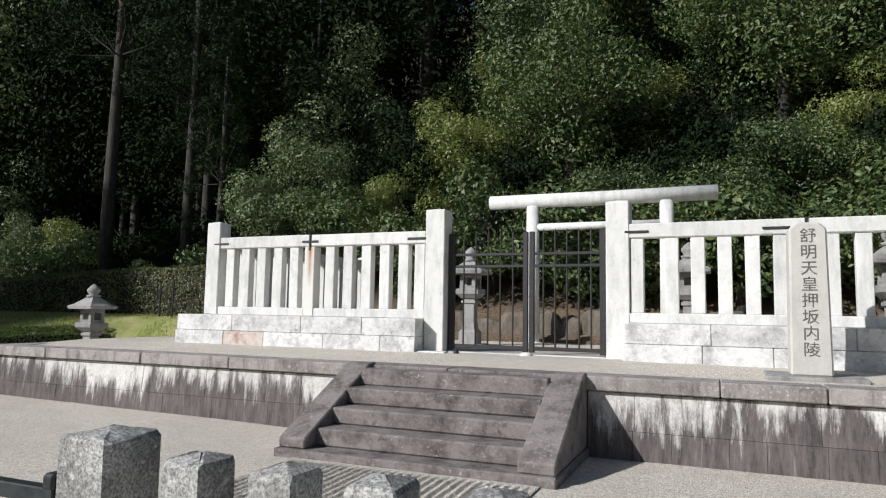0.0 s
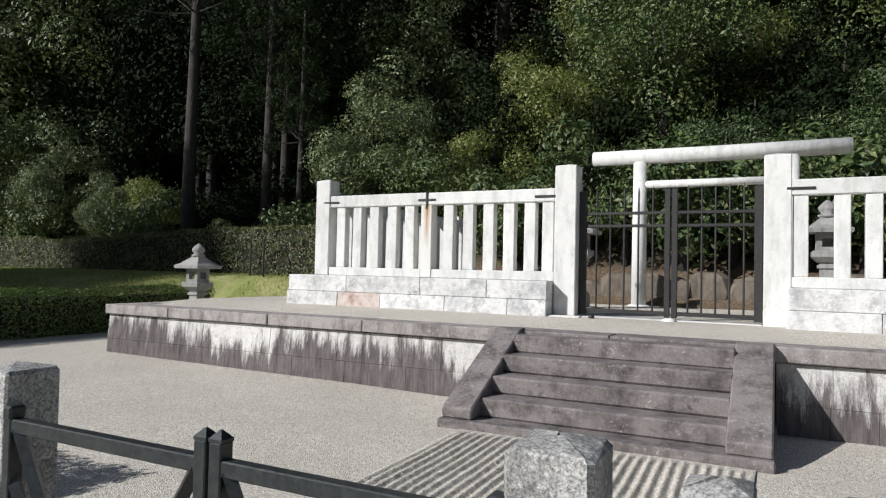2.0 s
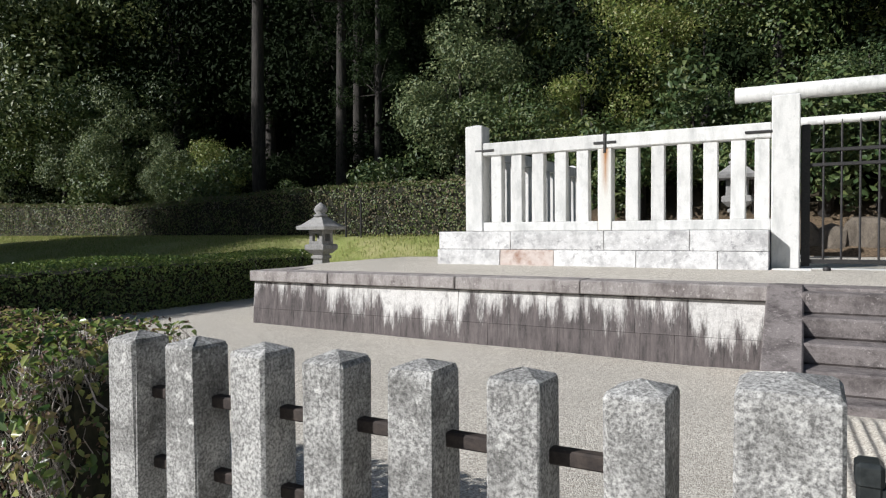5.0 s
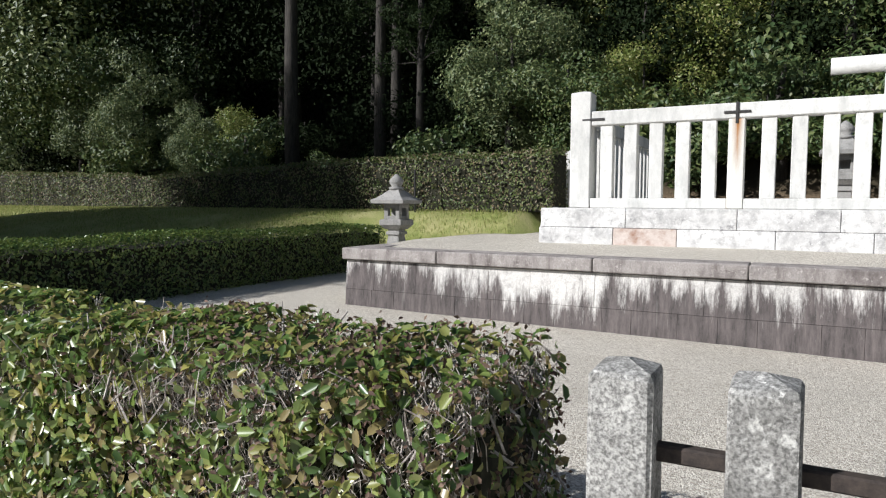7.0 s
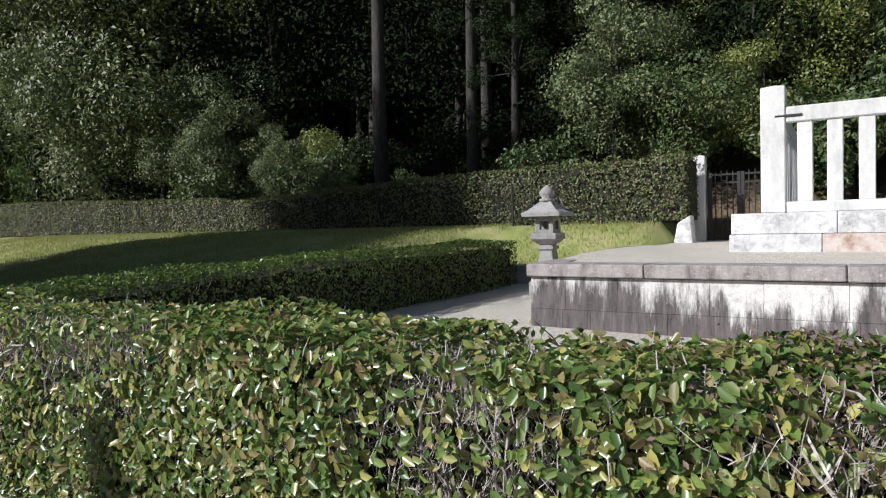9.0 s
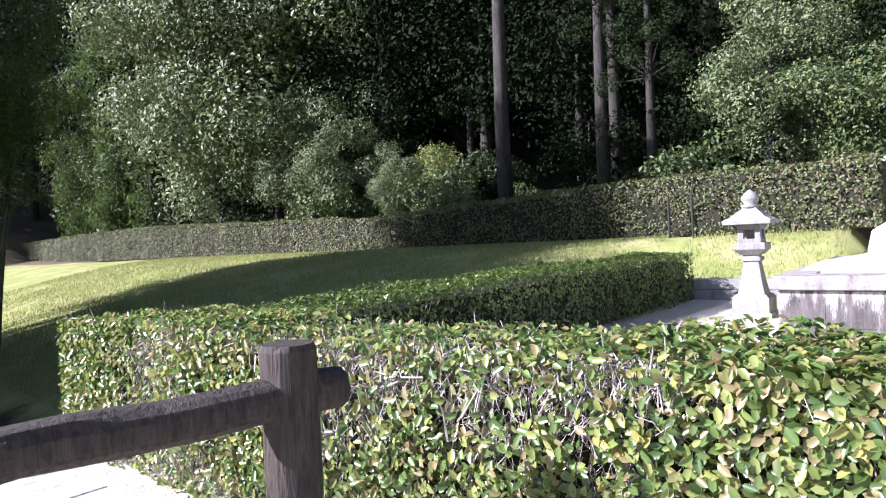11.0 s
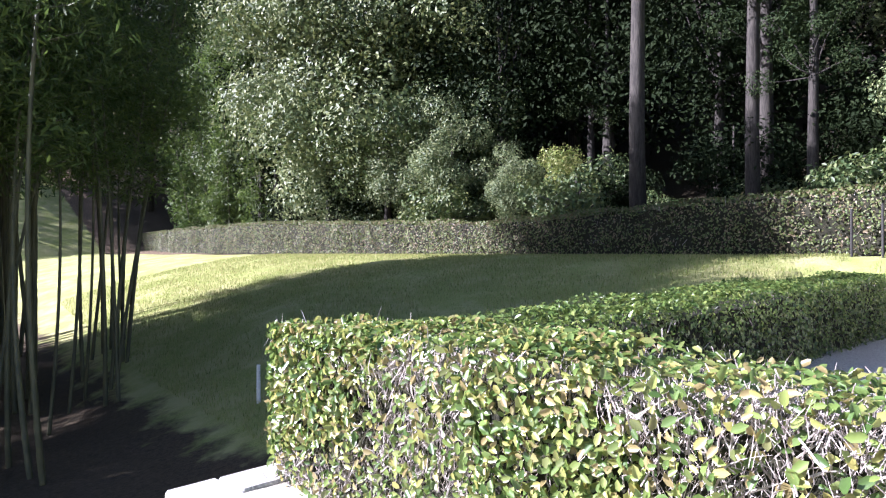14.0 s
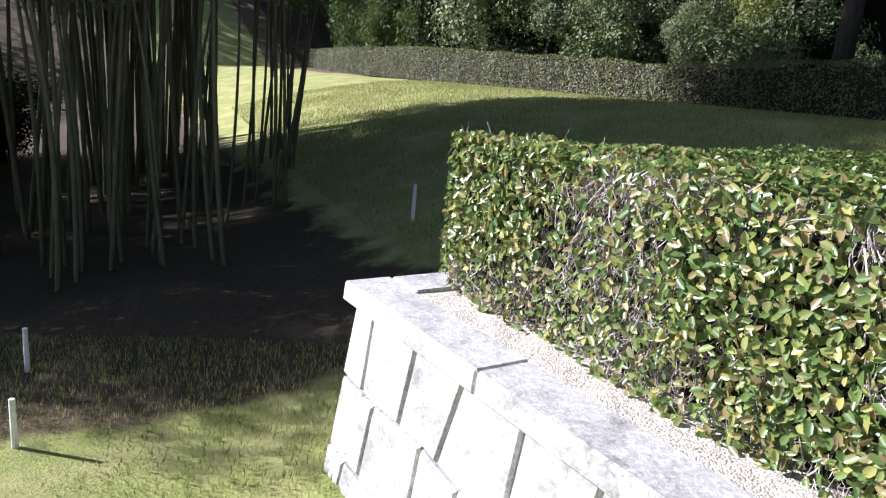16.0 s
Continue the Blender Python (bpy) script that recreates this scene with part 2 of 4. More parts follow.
M_IRON = plain_material("dark_iron", (0.016, 0.016, 0.018), (0.042, 0.038, 0.035), 40, 0.55)
M_RUST = plain_material("rusted_iron", (0.028, 0.022, 0.02), (0.065, 0.05, 0.042), 40, 0.8)
M_GATE = plain_material("dark_green_paint", (0.014, 0.018, 0.019), (0.04, 0.045, 0.045), 30, 0.42)
M_LOG = plain_material("dark_log", (0.035, 0.026, 0.022), (0.10, 0.08, 0.068), 9, 0.75, 0, (6, 6, 0.8), 0.9, 0.02)
M_BARK = plain_material("tree_bark", (0.016, 0.014, 0.012), (0.066, 0.058, 0.05), 6, 0.9, 0, (3, 3, 0.5), 0.8, 0.03)
M_TWIG = plain_material("grey_twig", (0.20, 0.16, 0.14), (0.62, 0.57, 0.52), 30, 0.8)
# Near-black, so the hedge core passes for shade behind the leaves.
M_CORE = plain_material("hedge_inner_shade", (0.012, 0.014, 0.007), (0.035, 0.033, 0.018), 30, 0.95)
M_CULM = plain_material("bamboo_culm", (0.045, 0.05, 0.024), (0.12, 0.115, 0.055), 4, 0.5, 0, (1, 1, 0.3), 0.1)
# Shade inside the carved strokes, put into the colour of raised letters.
M_STROKE_SHADE = plain_material("carved_shadowed_stroke", (0.09, 0.085, 0.08), (0.16, 0.15, 0.14), 60, 0.9)
M_STAKE = plain_material("white_stake_paint", (0.6, 0.62, 0.64), (0.75, 0.77, 0.78), 30, 0.6)
M_JOINT = plain_material("dark_joint", (0.05, 0.045, 0.042), (0.11, 0.10, 0.09), 40, 0.95)


def rust_run():
    """Pale granite with a narrow rust run below the iron strap."""
    k = Nodes("rust_run_granite")
    fine = k.noise(90, 3, 0.7)
    col = k.mix(k.ramp(fine, (0.35, 0.0), (0.65, 1.0)), (0.60, 0.59, 0.55), (0.70, 0.69, 0.64))
    sep = k.n("ShaderNodeSeparateXYZ")
    k.l(k.n("ShaderNodeNewGeometry").outputs["Position"], sep.inputs["Vector"])
    off = k.math("ABSOLUTE", k.math("ADD", sep.outputs["X"], 6.34))
    band = k.math("SUBTRACT", 1.0, k.math("MULTIPLY", off, 13.0))
    fall = k.math("MULTIPLY", k.math("SUBTRACT", sep.outputs["Z"], 1.75), 1.1)
    f = k.math("MULTIPLY", band, k.math("ADD", fall, k.math("SUBTRACT", k.noise(1.0, 4, 0.6, k.coords((20, 20, 2.5))), 0.5)))
    col = k.mix(k.ramp(f, (0.05, 0.0), (0.75, 1.0)), col, (0.36, 0.17, 0.06))
    return k.end(col, 0.88, fine, 0.4, 0.006)


M_RUSTSTAIN = rust_run()
M_REDSTONE = stone_material("reddish_granite", (0.66, 0.60, 0.56), (0.30, 0.165, 0.11), (0.52, 0.43, 0.38), 0.9, 90.0, False, 0.2, 0.4)

# ---- geometry helpers ----
ORIGIN = {}
rng = np.random.default_rng(7)


def mesh_object(name, me, mat, parent=None):
    ob = new(name, me)
    if mat is not None:
        me.materials.append(mat)
    ob.parent = parent
    return ob


def thing(name, base, label, category, group="", kind=""):
    ob = new(name)
    ob.location = base
    ob.empty_display_size = 0.2
    ORIGIN[ob.name] = Vector(base)
    return tagged(ob, label, category, group, kind)


def part(name, bm, mat, parent, label="", smooth=False):
    """One mesh object under a thing or a part; the bmesh is in world places."""
    o = ORIGIN[parent.name]
    bmesh.ops.translate(bm, verts=bm.verts, vec=-o)
    me = bpy.data.meshes.new(name)
    bm.to_mesh(me)
    bm.free()
    if smooth:
        me.polygons.foreach_set("use_smooth", [True] * len(me.polygons))
    ob = mesh_object(name, me, mat, parent)
    ORIGIN[ob.name] = o
    return tagged(ob, label)


def single(name, bm, mat, label, category, group="", kind="", smooth=False):
    """A thing that is one mesh, with its origin at its base."""
    co = [v.co for v in bm.verts]
    base = Vector((sum(c.x for c in co) / len(co), sum(c.y for c in co) / len(co), min(c.z for c in co)))
    bmesh.ops.translate(bm, verts=bm.verts, vec=-base)
    me = bpy.data.meshes.new(name)
    bm.to_mesh(me)
    bm.free()
    if smooth:
        me.polygons.foreach_set("use_smooth", [True] * len(me.polygons))
    ob = mesh_object(name, me, mat)
    ob.location = base
    ORIGIN[ob.name] = base
    return tagged(ob, label, category, group, kind)


def add_box(bm, x0, x1, y0, y1, z0, z1, bevel=0.0, wear=0.0):
    """A worn, bevelled block."""
    sub = bmesh.new()
    bmesh.ops.create_cube(sub, size=1)
    for v in sub.verts:
        v.co = Vector(((x0 + x1) / 2 + v.co.x * (x1 - x0), (y0 + y1) / 2 + v.co.y * (y1 - y0), (z0 + z1) / 2 + v.co.z * (z1 - z0)))
        if wear:
            v.co += Vector([random.uniform(-wear, wear) for _ in range(3)])
    if bevel:
        bmesh.ops.bevel(sub, geom=sub.edges[:], offset=bevel, segments=1, affect="EDGES", clamp_overlap=True)
    me = bpy.data.meshes.new("tmp")
    sub.to_mesh(me)
    sub.free()
    bm.from_mesh(me)
    bpy.data.meshes.remove(me)
    return bm


def box(x0, x1, y0, y1, z0, z1, bevel=0.0, wear=0.0):
    return add_box(bmesh.new(), x0, x1, y0, y1, z0, z1, bevel, wear)


def add_prism(bm, loop, way, bevel=0.0):
    """A polygon pushed along a way, with all edges bevelled."""
    sub = bmesh.new()
    a = [sub.verts.new(p) for p in loop]
    b = [sub.verts.new(Vector(p) + Vector(way)) for p in loop]
    sub.faces.new(a)
    sub.faces.new(b[::-1])
    for i in range(len(a)):
        j = (i + 1) % len(a)
        sub.faces.new((a[j], a[i], b[i], b[j]))
    bmesh.ops.recalc_face_normals(sub, faces=sub.faces)
    if bevel:
        bmesh.ops.bevel(sub, geom=sub.edges[:], offset=bevel, segments=1, affect="EDGES", clamp_overlap=True)
    me = bpy.data.meshes.new("tmp")
    sub.to_mesh(me)
    sub.free()
    bm.from_mesh(me)
    bpy.data.meshes.remove(me)
    return bm


def prism(loop, way, bevel=0.0):
    return add_prism(bmesh.new(), loop, way, bevel)


def add_tube(bm, pts, radii, seg=10, caps=True, rough=0.0):
    """A tube along points with a radius at each."""
    rings = []
    for i, p in enumerate(pts):
        p = Vector(p)
        d = (Vector(pts[min(i + 1, len(pts) - 1)]) - Vector(pts[max(i - 1, 0)])).normalized()
        s = d.cross(Vector((0, 0, 1)) if abs(d.z) < 0.9 else Vector((1, 0, 0))).normalized()
        u = d.cross(s)
        rings.append([bm.verts.new(p + (s * math.cos(a) + u * math.sin(a)) * radii[i] * (1 + random.uniform(-rough, rough)))
                      for a in [2 * math.pi * k / seg for k in range(seg)]])
    for r0, r1 in zip(rings, rings[1:]):
        for k in range(seg):
            bm.faces.new((r0[k], r0[(k + 1) % seg], r1[(k + 1) % seg], r1[k]))
    if caps:
        bm.faces.new(rings[0][::-1])
        bm.faces.new(rings[-1])
    return bm


def tube(pts, radii, seg=10, caps=True, rough=0.0):
    bm = add_tube(bmesh.new(), pts, radii, seg, caps, rough)
    bmesh.ops.recalc_face_normals(bm, faces=bm.faces)
    return bm


def add_lathe(bm, centre, profile, seg=24, turn=0.0):
    """Rings of radius r at height z about an upright axis."""
    c = Vector(centre)
    rings = [[bm.verts.new(c + Vector((r * math.cos(turn + 2 * math.pi * k / seg), r * math.sin(turn + 2 * math.pi * k / seg), z)))
              for k in range(seg)] for r, z in profile]
    for r0, r1 in zip(rings, rings[1:]):
        for k in range(seg):
            bm.faces.new((r0[k], r0[(k + 1) % seg], r1[(k + 1) % seg], r1[k]))
    bm.faces.new(rings[0][::-1])
    bm.faces.new(rings[-1])
    bmesh.ops.recalc_face_normals(bm, faces=bm.faces)
    return bm


def lathe(centre, profile, seg=24, turn=0.0):
    return add_lathe(bmesh.new(), centre, profile, seg, turn)


def unit(v):
    return v / np.maximum(np.linalg.norm(v, axis=-1, keepdims=True), 1e-9)


def leaves(name, pos, out, length, width, parent, mat, droop=0.3, fold=0.25, tips=None, label="", oval=False):
    """Many folded leaf blades (two faces each) at pos, facing roughly out."""
    n = len(pos)
    out = unit(out + rng.normal(0, 0.45, (n, 3)))
    along = unit(np.cross(out, rng.normal(0, 1, (n, 3))))
    if tips is not None:
        along = unit(along * 0.6 + tips)
    along[:, 2] -= droop
    along = unit(along)
    side = unit(np.cross(along, out))
    out = np.cross(side, along)
    ln = (length * rng.uniform(0.65, 1.25, n))[:, None]
    wd = ln * (width / length)
    base, tip = pos - along * ln * 0.5, pos + along * ln * 0.5
    mid = pos - along * ln * 0.05
    l = mid + side * wd * 0.5 + out * wd * fold
    r = mid - side * wd * 0.5 + out * wd * fold
    o = np.array(ORIGIN[parent.name])
    if oval:
        far, near = pos + along * ln * 0.2, pos - along * ln * 0.24
        rise = out * wd * fold
        ring = [base, near + side * wd * 0.42 + rise, far + side * wd * 0.47 + rise, tip - out * wd * 0.15, far - side * wd * 0.47 + rise, near - side * wd * 0.42 + rise]
        verts = np.stack(ring, 1).reshape(-1, 3)
        idx = np.arange(n)[:, None] * 6
        faces = np.concatenate([idx + np.array([f]) for f in ([0, 2, 1], [0, 3, 2], [0, 4, 3], [0, 5, 4])], 1).reshape(-1, 3)
    else:
        verts = np.stack([base, l, tip, r], 1).reshape(-1, 3)
        idx = np.arange(n)[:, None] * 4
        faces = np.concatenate([idx + np.array([[0, 2, 1]]), idx + np.array([[0, 3, 2]])], 1).reshape(-1, 3)
    me = bpy.data.meshes.new(name)
    nf = len(faces)
    me.vertices.add(len(verts))
    me.vertices.foreach_set("co", (verts - o).ravel())
    me.loops.add(nf * 3)
    me.loops.foreach_set("vertex_index", faces.ravel())
    me.polygons.add(nf)
    me.polygons.foreach_set("loop_start", np.arange(nf) * 3)
    me.update(calc_edges=True)
    ob = mesh_object(name, me, mat, parent)
    ORIGIN[ob.name] = ORIGIN[parent.name]
    return tagged(ob, label, kind="stuff")


def smooth01(v):
    v = np.clip(v, 0, 1)
    return v * v * (3 - 2 * v)


# ---- levels of the ground ----
def gravel_level(x, y):
    return 0.012 * np.clip(-x - 5, 0, 9) * smooth01((y - 2.0) / 3.0)


def lower_level(x, y):
    """The lawn that rises to the hedge, and the hollow with the bamboo."""
    lawn = -0.9 + 2.1 * smooth01((y - 1) / 13.5)
    hollow = 0.14 * np.clip(-15 - x, 0, 9) * (1 - smooth01((y + 1) / 9))
    foot = 0.25 * np.exp(-((x + 14.6) ** 2 + (y - 0.3) ** 2) / 3.0)
    return lawn - hollow - foot - 0.05 * np.clip(1 - y, 0, 30)


def strip_level(x, y):
    return 0.42 + 0.8 * smooth01((y - 11.9) / 2.3)


def hill_level(x, y):
    steep = smooth01((x + 19) / 8)
    return 1.2 + 0.12 * np.clip(y - 16, 0, 10) + 0.8 * np.clip(y - 25, 0, 60) + 0.5 * np.clip(-60 - x, 0, 60) + 0.62 * steep * np.clip(y - 17.2, 0, 9)


def ground_level(x, y):
    x, y = np.asarray(x, float), np.asarray(y, float)
    up = ((x > -14.4) & (y > 1.15)) | (x > -12.0 + 0 * y)
    left = lower_level(x, y)
    w = smooth01((x + 16.0) / 1.8)
    back = left * (1 - w) + strip_level(x, y) * w
    z = np.where(up, gravel_level(x, y) - 0.03, left)
    ramp = smooth01((x + 12.95) / 1.0)
    z = np.where((~up) & (y <= 1.15), left * (1 - ramp) + (-0.03) * ramp, z)
    z = np.where((y > 11.9) & (x < -10.9), back, z)
    court = (x >= -10.9) & (y > 7.4) & (y <= 16.2)
    z = np.where(court, 0.74, z)
    far = hill_level(x, y)
    b = smooth01((y - 15.2) / 1.4)
    return z * (1 - b) + far * b + (1 - b) * 0.5 * np.clip(-60 - x, 0, 60)

# ---- ground ----
def build_ground():
    xs = np.unique(np.concatenate([np.linspace(-400, -60, 12), np.arange(-60, -26, 1.5), np.arange(-26, 5, 0.3), np.arange(5, 30, 1.5), np.linspace(30, 400, 12)]))
    ys = np.unique(np.concatenate([np.linspace(-300, -20, 10), np.arange(-20, -5, 1.2), np.arange(-5, 18, 0.3), np.arange(18, 60, 1.5), np.linspace(60, 400, 10)]))
    X, Y = np.meshgrid(xs, ys, indexing="ij")
    Z = ground_level(X, Y)
    Z = Z + np.where((X < -14.3) | (Y > 16.5), 0.05 * np.sin(X * 1.3 + Y * 0.6) * np.sin(Y * 1.1 - X * 0.4), 0)
    ni, nj = X.shape
    verts = np.stack([X, Y, Z], -1).reshape(-1, 3)
    i, j = np.meshgrid(np.arange(ni - 1), np.arange(nj - 1), indexing="ij")
    a = (i * nj + j).ravel()
    faces = np.stack([a, a + nj, a + nj + 1, a + 1], 1)
    me = bpy.data.meshes.new("ground")
    me.from_pydata(verts.tolist(), [], faces.tolist())
    me.polygons.foreach_set("use_smooth", [True] * len(me.polygons))
    litter = np.maximum(np.where((X > -10.6) & (Y > 11), 1.0, smooth01((Y - 15.0) / 1.2)), 0.85 * smooth01((5.0 - Y - 0.1 * (X + 19)) / 3.0) * smooth01((-15.0 - X) / 1.2))
    at = me.attributes.new("litter", "FLOAT", "POINT")
    at.data.foreach_set("value", litter.ravel())
    # Where soil is painted as shaded: behind the hedge line and in the hollow.
    shade_at = me.attributes.new("floor_shade", "FLOAT", "POINT")
    shade_at.data.foreach_set("value", np.maximum(smooth01((Y - 17.3) / 0.8), 0.75 * smooth01((6.0 - Y) / 2) * smooth01((-15.0 - X) / 1.5)).ravel())
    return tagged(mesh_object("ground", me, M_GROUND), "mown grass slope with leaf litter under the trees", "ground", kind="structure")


build_ground()


def sheet(name, x0, x1, y0, y1, nx, ny, level, mat, label, category):
    bm = bmesh.new()
    grid = [[bm.verts.new((x0 + (x1 - x0) * i / nx, y0 + (y1 - y0) * j / ny, 0)) for j in range(ny + 1)] for i in range(nx + 1)]
    for row in grid:
        for v in row:
            v.co.z = level(v.co.x, v.co.y)
    for i in range(nx):
        for j in range(ny):
            bm.faces.new((grid[i][j], grid[i + 1][j], grid[i + 1][j + 1], grid[i][j + 1]))
    me = bpy.data.meshes.new(name)
    bm.to_mesh(me)
    bm.free()
    return tagged(mesh_object(name, me, mat), label, category, kind="structure")


def yard(x, y):
    return float(gravel_level(x, y)) + 0.012 * noise.noise((x * 0.7, y * 0.7, 3)) + 0.004 * noise.noise((x * 4, y * 4, 1))


sheet("pavement", -14.35, 9, 1.0, 12.1, 180, 90, yard, M_GRAVEL, "pale raked gravel forecourt", "gravel")
sheet("path", -12.05, 9, -12, 1.0, 60, 40, lambda x, y: 0.0 + float(gravel_level(x, y)), M_GRAVEL, "pale gravel path before the stone fence", "path")


def raked(x, y):
    e = min((x + 3.95) / 0.1, (-1.45 - x) / 0.1, (5.66 - y) / 0.2, (y - 1.9) / 0.2, 1.0)
    return 0.012 + max(e, 0) * (0.012 + 0.0105 * math.sin((x + 0.03 * y + 0.004 * math.sin(y * 5)) * 2 * math.pi / 0.082) + 0.006 * noise.noise((x * 22, y * 22, 0)))


sheet("raked_gravel", -3.95, -1.45, 1.9, 5.68, 330, 130, raked, M_GRAVEL, "gravel raked into parallel ridges before the steps", "gravel")

# ---- terrace ----
terrace = tagged(thing("terrace_wall", (-3.4, 9.5, 0), "low terrace of stained stone blocks under a coping", "terrace"), kind="structure")


def court_level(x, y):
    return 0.795 + 0.07 * float(smooth01((y - 7.2) / 1.8)) - 0.08 * float(smooth01((y - 11) / 2)) + 0.008 * noise.noise((x * 1.3, y * 1.3, 5))


part("core", box(-10.83, 8, 7.24, 13.4, -0.2, 0.70), M_JOINT, terrace)
sheet("floor_terrace", -10.8, 8, 7.24, 17.2, 110, 60, court_level, M_GRAVEL, "pale gravel on top of the terrace", "gravel")


def stone_row(parent, a, b, z0, z1, y0, y1, widths, mat, name, depth, bevel=0.008, axis="x", wear=0.003, joint=0.003):
    """Blocks side by side; the face leans from y0 at its foot to y1 at its head."""
    x, k = a, 0
    while x < b - 0.05:
        w = min(widths[k % len(widths)] * random.uniform(0.92, 1.08), b - x)
        if b - x - w < 0.12:
            w = b - x
        g, d = joint, random.uniform(-wear, wear)
        p = [(x + g, y0 + d, z0), (x + w - g, y0 + d, z0), (x + w - g, y1 + d, z1), (x + g, y1 + d, z1)]
        way = (0, depth, 0)
        if axis == "y":
            p = [(q[1], q[0], q[2]) for q in p]
            way = (depth, 0, 0)
        part(name, prism(p, way, bevel), mat(k) if callable(mat) else mat, parent)
        x += w
        k += 1


# ---- stairs ----
stairs = tagged(thing("stairs", (-2.85, 6.5, 0), "worn grey-brown stone steps between sloping side slabs", "stairs"), kind="structure")
part("base_slab", box(-4.19, -1.31, 5.68, 7.2, -0.1, 0.085, 0.014, 0.004), M_STAIR, stairs)
for k in range(4):
    z0 = 0.085 + 0.176 * k
    part("step", box(-3.88, -1.66, 5.95 + 0.295 * k, 7.25, z0 + 0.002, z0 + 0.176 + (0.01 if k == 3 else 0), 0.018, 0.004), M_STAIR, stairs)
for x0, x1 in ((-4.17, -3.86), (-1.67, -1.33)):
    side = [(x0, 5.74, 0.087), (x0, 5.74, 0.19), (x0, 7.04, 0.845), (x0, 7.2, 0.855), (x0, 7.2, 0.087)]
    part("side_slab", prism(side, (x1 - x0, 0, 0), 0.014), M_STAIR, stairs)

# ---- plinths, fence and gate of the precinct ----
def plinth(x0, x1, label):
    p = thing("fence_plinth", ((x0 + x1) / 2, 9.4, 0.8), label, "plinth", "plinths of the precinct fence")
    part("core", box(x0 + 0.03, x1 - 0.03, 9.15, 9.83, 0.78, 1.33), M_JOINT, p)
    stone_row(p, x0 - 0.02, x1, 0.80, 1.09, 9.09, 9.11, [1.05, 0.85, 1.25, 0.95], lambda k: M_REDSTONE if (k == 1 and x0 < -5) else M_PIER, "stone", 0.2)
    stone_row(p, x0, x1, 1.094, 1.36, 9.12, 9.12, [1.15, 1.5, 1.2], M_PIER, "stone", 0.72)
    stone_row(p, 9.29, 9.84, 0.80, 1.09, x0 - 0.02, x0 - 0.01, [0.55], M_PIER, "stone", 0.2, axis="y")
    stone_row(p, 9.29, 9.84, 0.80, 1.09, x1 - 0.2, x1 - 0.2, [0.55], M_PIER, "stone", 0.2, axis="y")
    return p


plinth(-8.88, -4.24, "two courses of stained pale granite under the fence")
plinth(-1.2, 3.5, "two courses of stained pale granite under the fence")


def stone_post(x, y, w, z0, z1, label, category="post", mat=None, point=0.035):
    bm = box(x - w / 2, x + w / 2, y - w / 2, y + w / 2, z0, z1, 0.012, 0.003)
    add = bmesh.new()
    vs = [add.verts.new((x + sx * (w / 2 - 0.012), y + sy * (w / 2 - 0.012), z1 - 0.001)) for sx, sy in ((-1, -1), (1, -1), (1, 1), (-1, 1))]
    t = add.verts.new((x, y, z1 + point))
    for k in range(4):
        add.faces.new((vs[k], vs[(k + 1) % 4], t))
    me = bpy.data.meshes.new("tmp")
    add.to_mesh(me)
    add.free()
    bm.from_mesh(me)
    bpy.data.meshes.remove(me)
    return single("stone_post", bm, mat or M_WHITE, label, category, "granite posts of the precinct")


stone_post(-8.40, 9.54, 0.29, 1.362, 3.0, "square pale granite corner post on the plinth")
stone_post(-4.07, 9.56, 0.32, 0.80, 3.05, "tall square pale granite gate post")
stone_post(-1.32, 9.56, 0.32, 0.80, 3.05, "tall square pale granite gate post")
stone_post(3.25, 9.52, 0.29, 1.362, 3.0, "square pale granite corner post on the plinth")


def balustrade(x0, x1, posts, mid, clamps, y=9.51):
    f = thing("stone_fence", ((x0 + x1) / 2, y, 1.36), "pale granite fence of square bars between two rails", "fence", "fence panels of the precinct")
    for a, b in ((x0, mid - 0.1), (mid + 0.1, x1)):
        part("bottom_rail", box(a, b, y - 0.10, y + 0.10, 1.362, 1.50, 0.01, 0.003), M_WHITE, f)
    for a, b in ((x0, mid - 0.002), (mid + 0.002, x1)):
        part("top_rail", box(a, b, y - 0.10, y + 0.09, 2.525, 2.725, 0.014, 0.003), M_WHITE, f)
    part("middle_post", box(mid - 0.1, mid + 0.1, y - 0.11, y + 0.09, 1.362, 2.523, 0.01, 0.003), M_RUSTSTAIN if x0 < -5 else M_WHITE, f, "granite post with a rust run" if x0 < -5 else "")
    for x in posts:
        part("bar", box(x - 0.088, x + 0.088, y - 0.075, y + 0.07, 1.498, 2.527, 0.008, 0.004), M_WHITE, f)
    for c in clamps:
        part("clamp", box(c - 0.16, c + 0.16, y - 0.116, y - 0.09, 2.59, 2.625, 0.005), M_IRON, f, "dark iron strap")
        if abs(c - mid) < 0.05:
            part("clamp", box(c - 0.018, c + 0.018, y - 0.122, y - 0.09, 2.46, 2.735, 0.005), M_IRON, f, "dark iron strap")
    return f


balustrade(-8.25, -4.23, [-8.035, -7.702, -7.358, -7.015, -6.681, -5.974, -5.631, -5.288, -4.954, -4.621, -4.338], -6.35, [-8.22, -6.35, -4.38])
balustrade(-1.17, 3.05, [-1.06, -0.61, -0.28, 0.05, 0.38, 0.71, 1.27, 1.62, 1.96, 2.30, 2.64, 2.95], 1.0, [-1.06, 0.66, 1.0, 2.9])


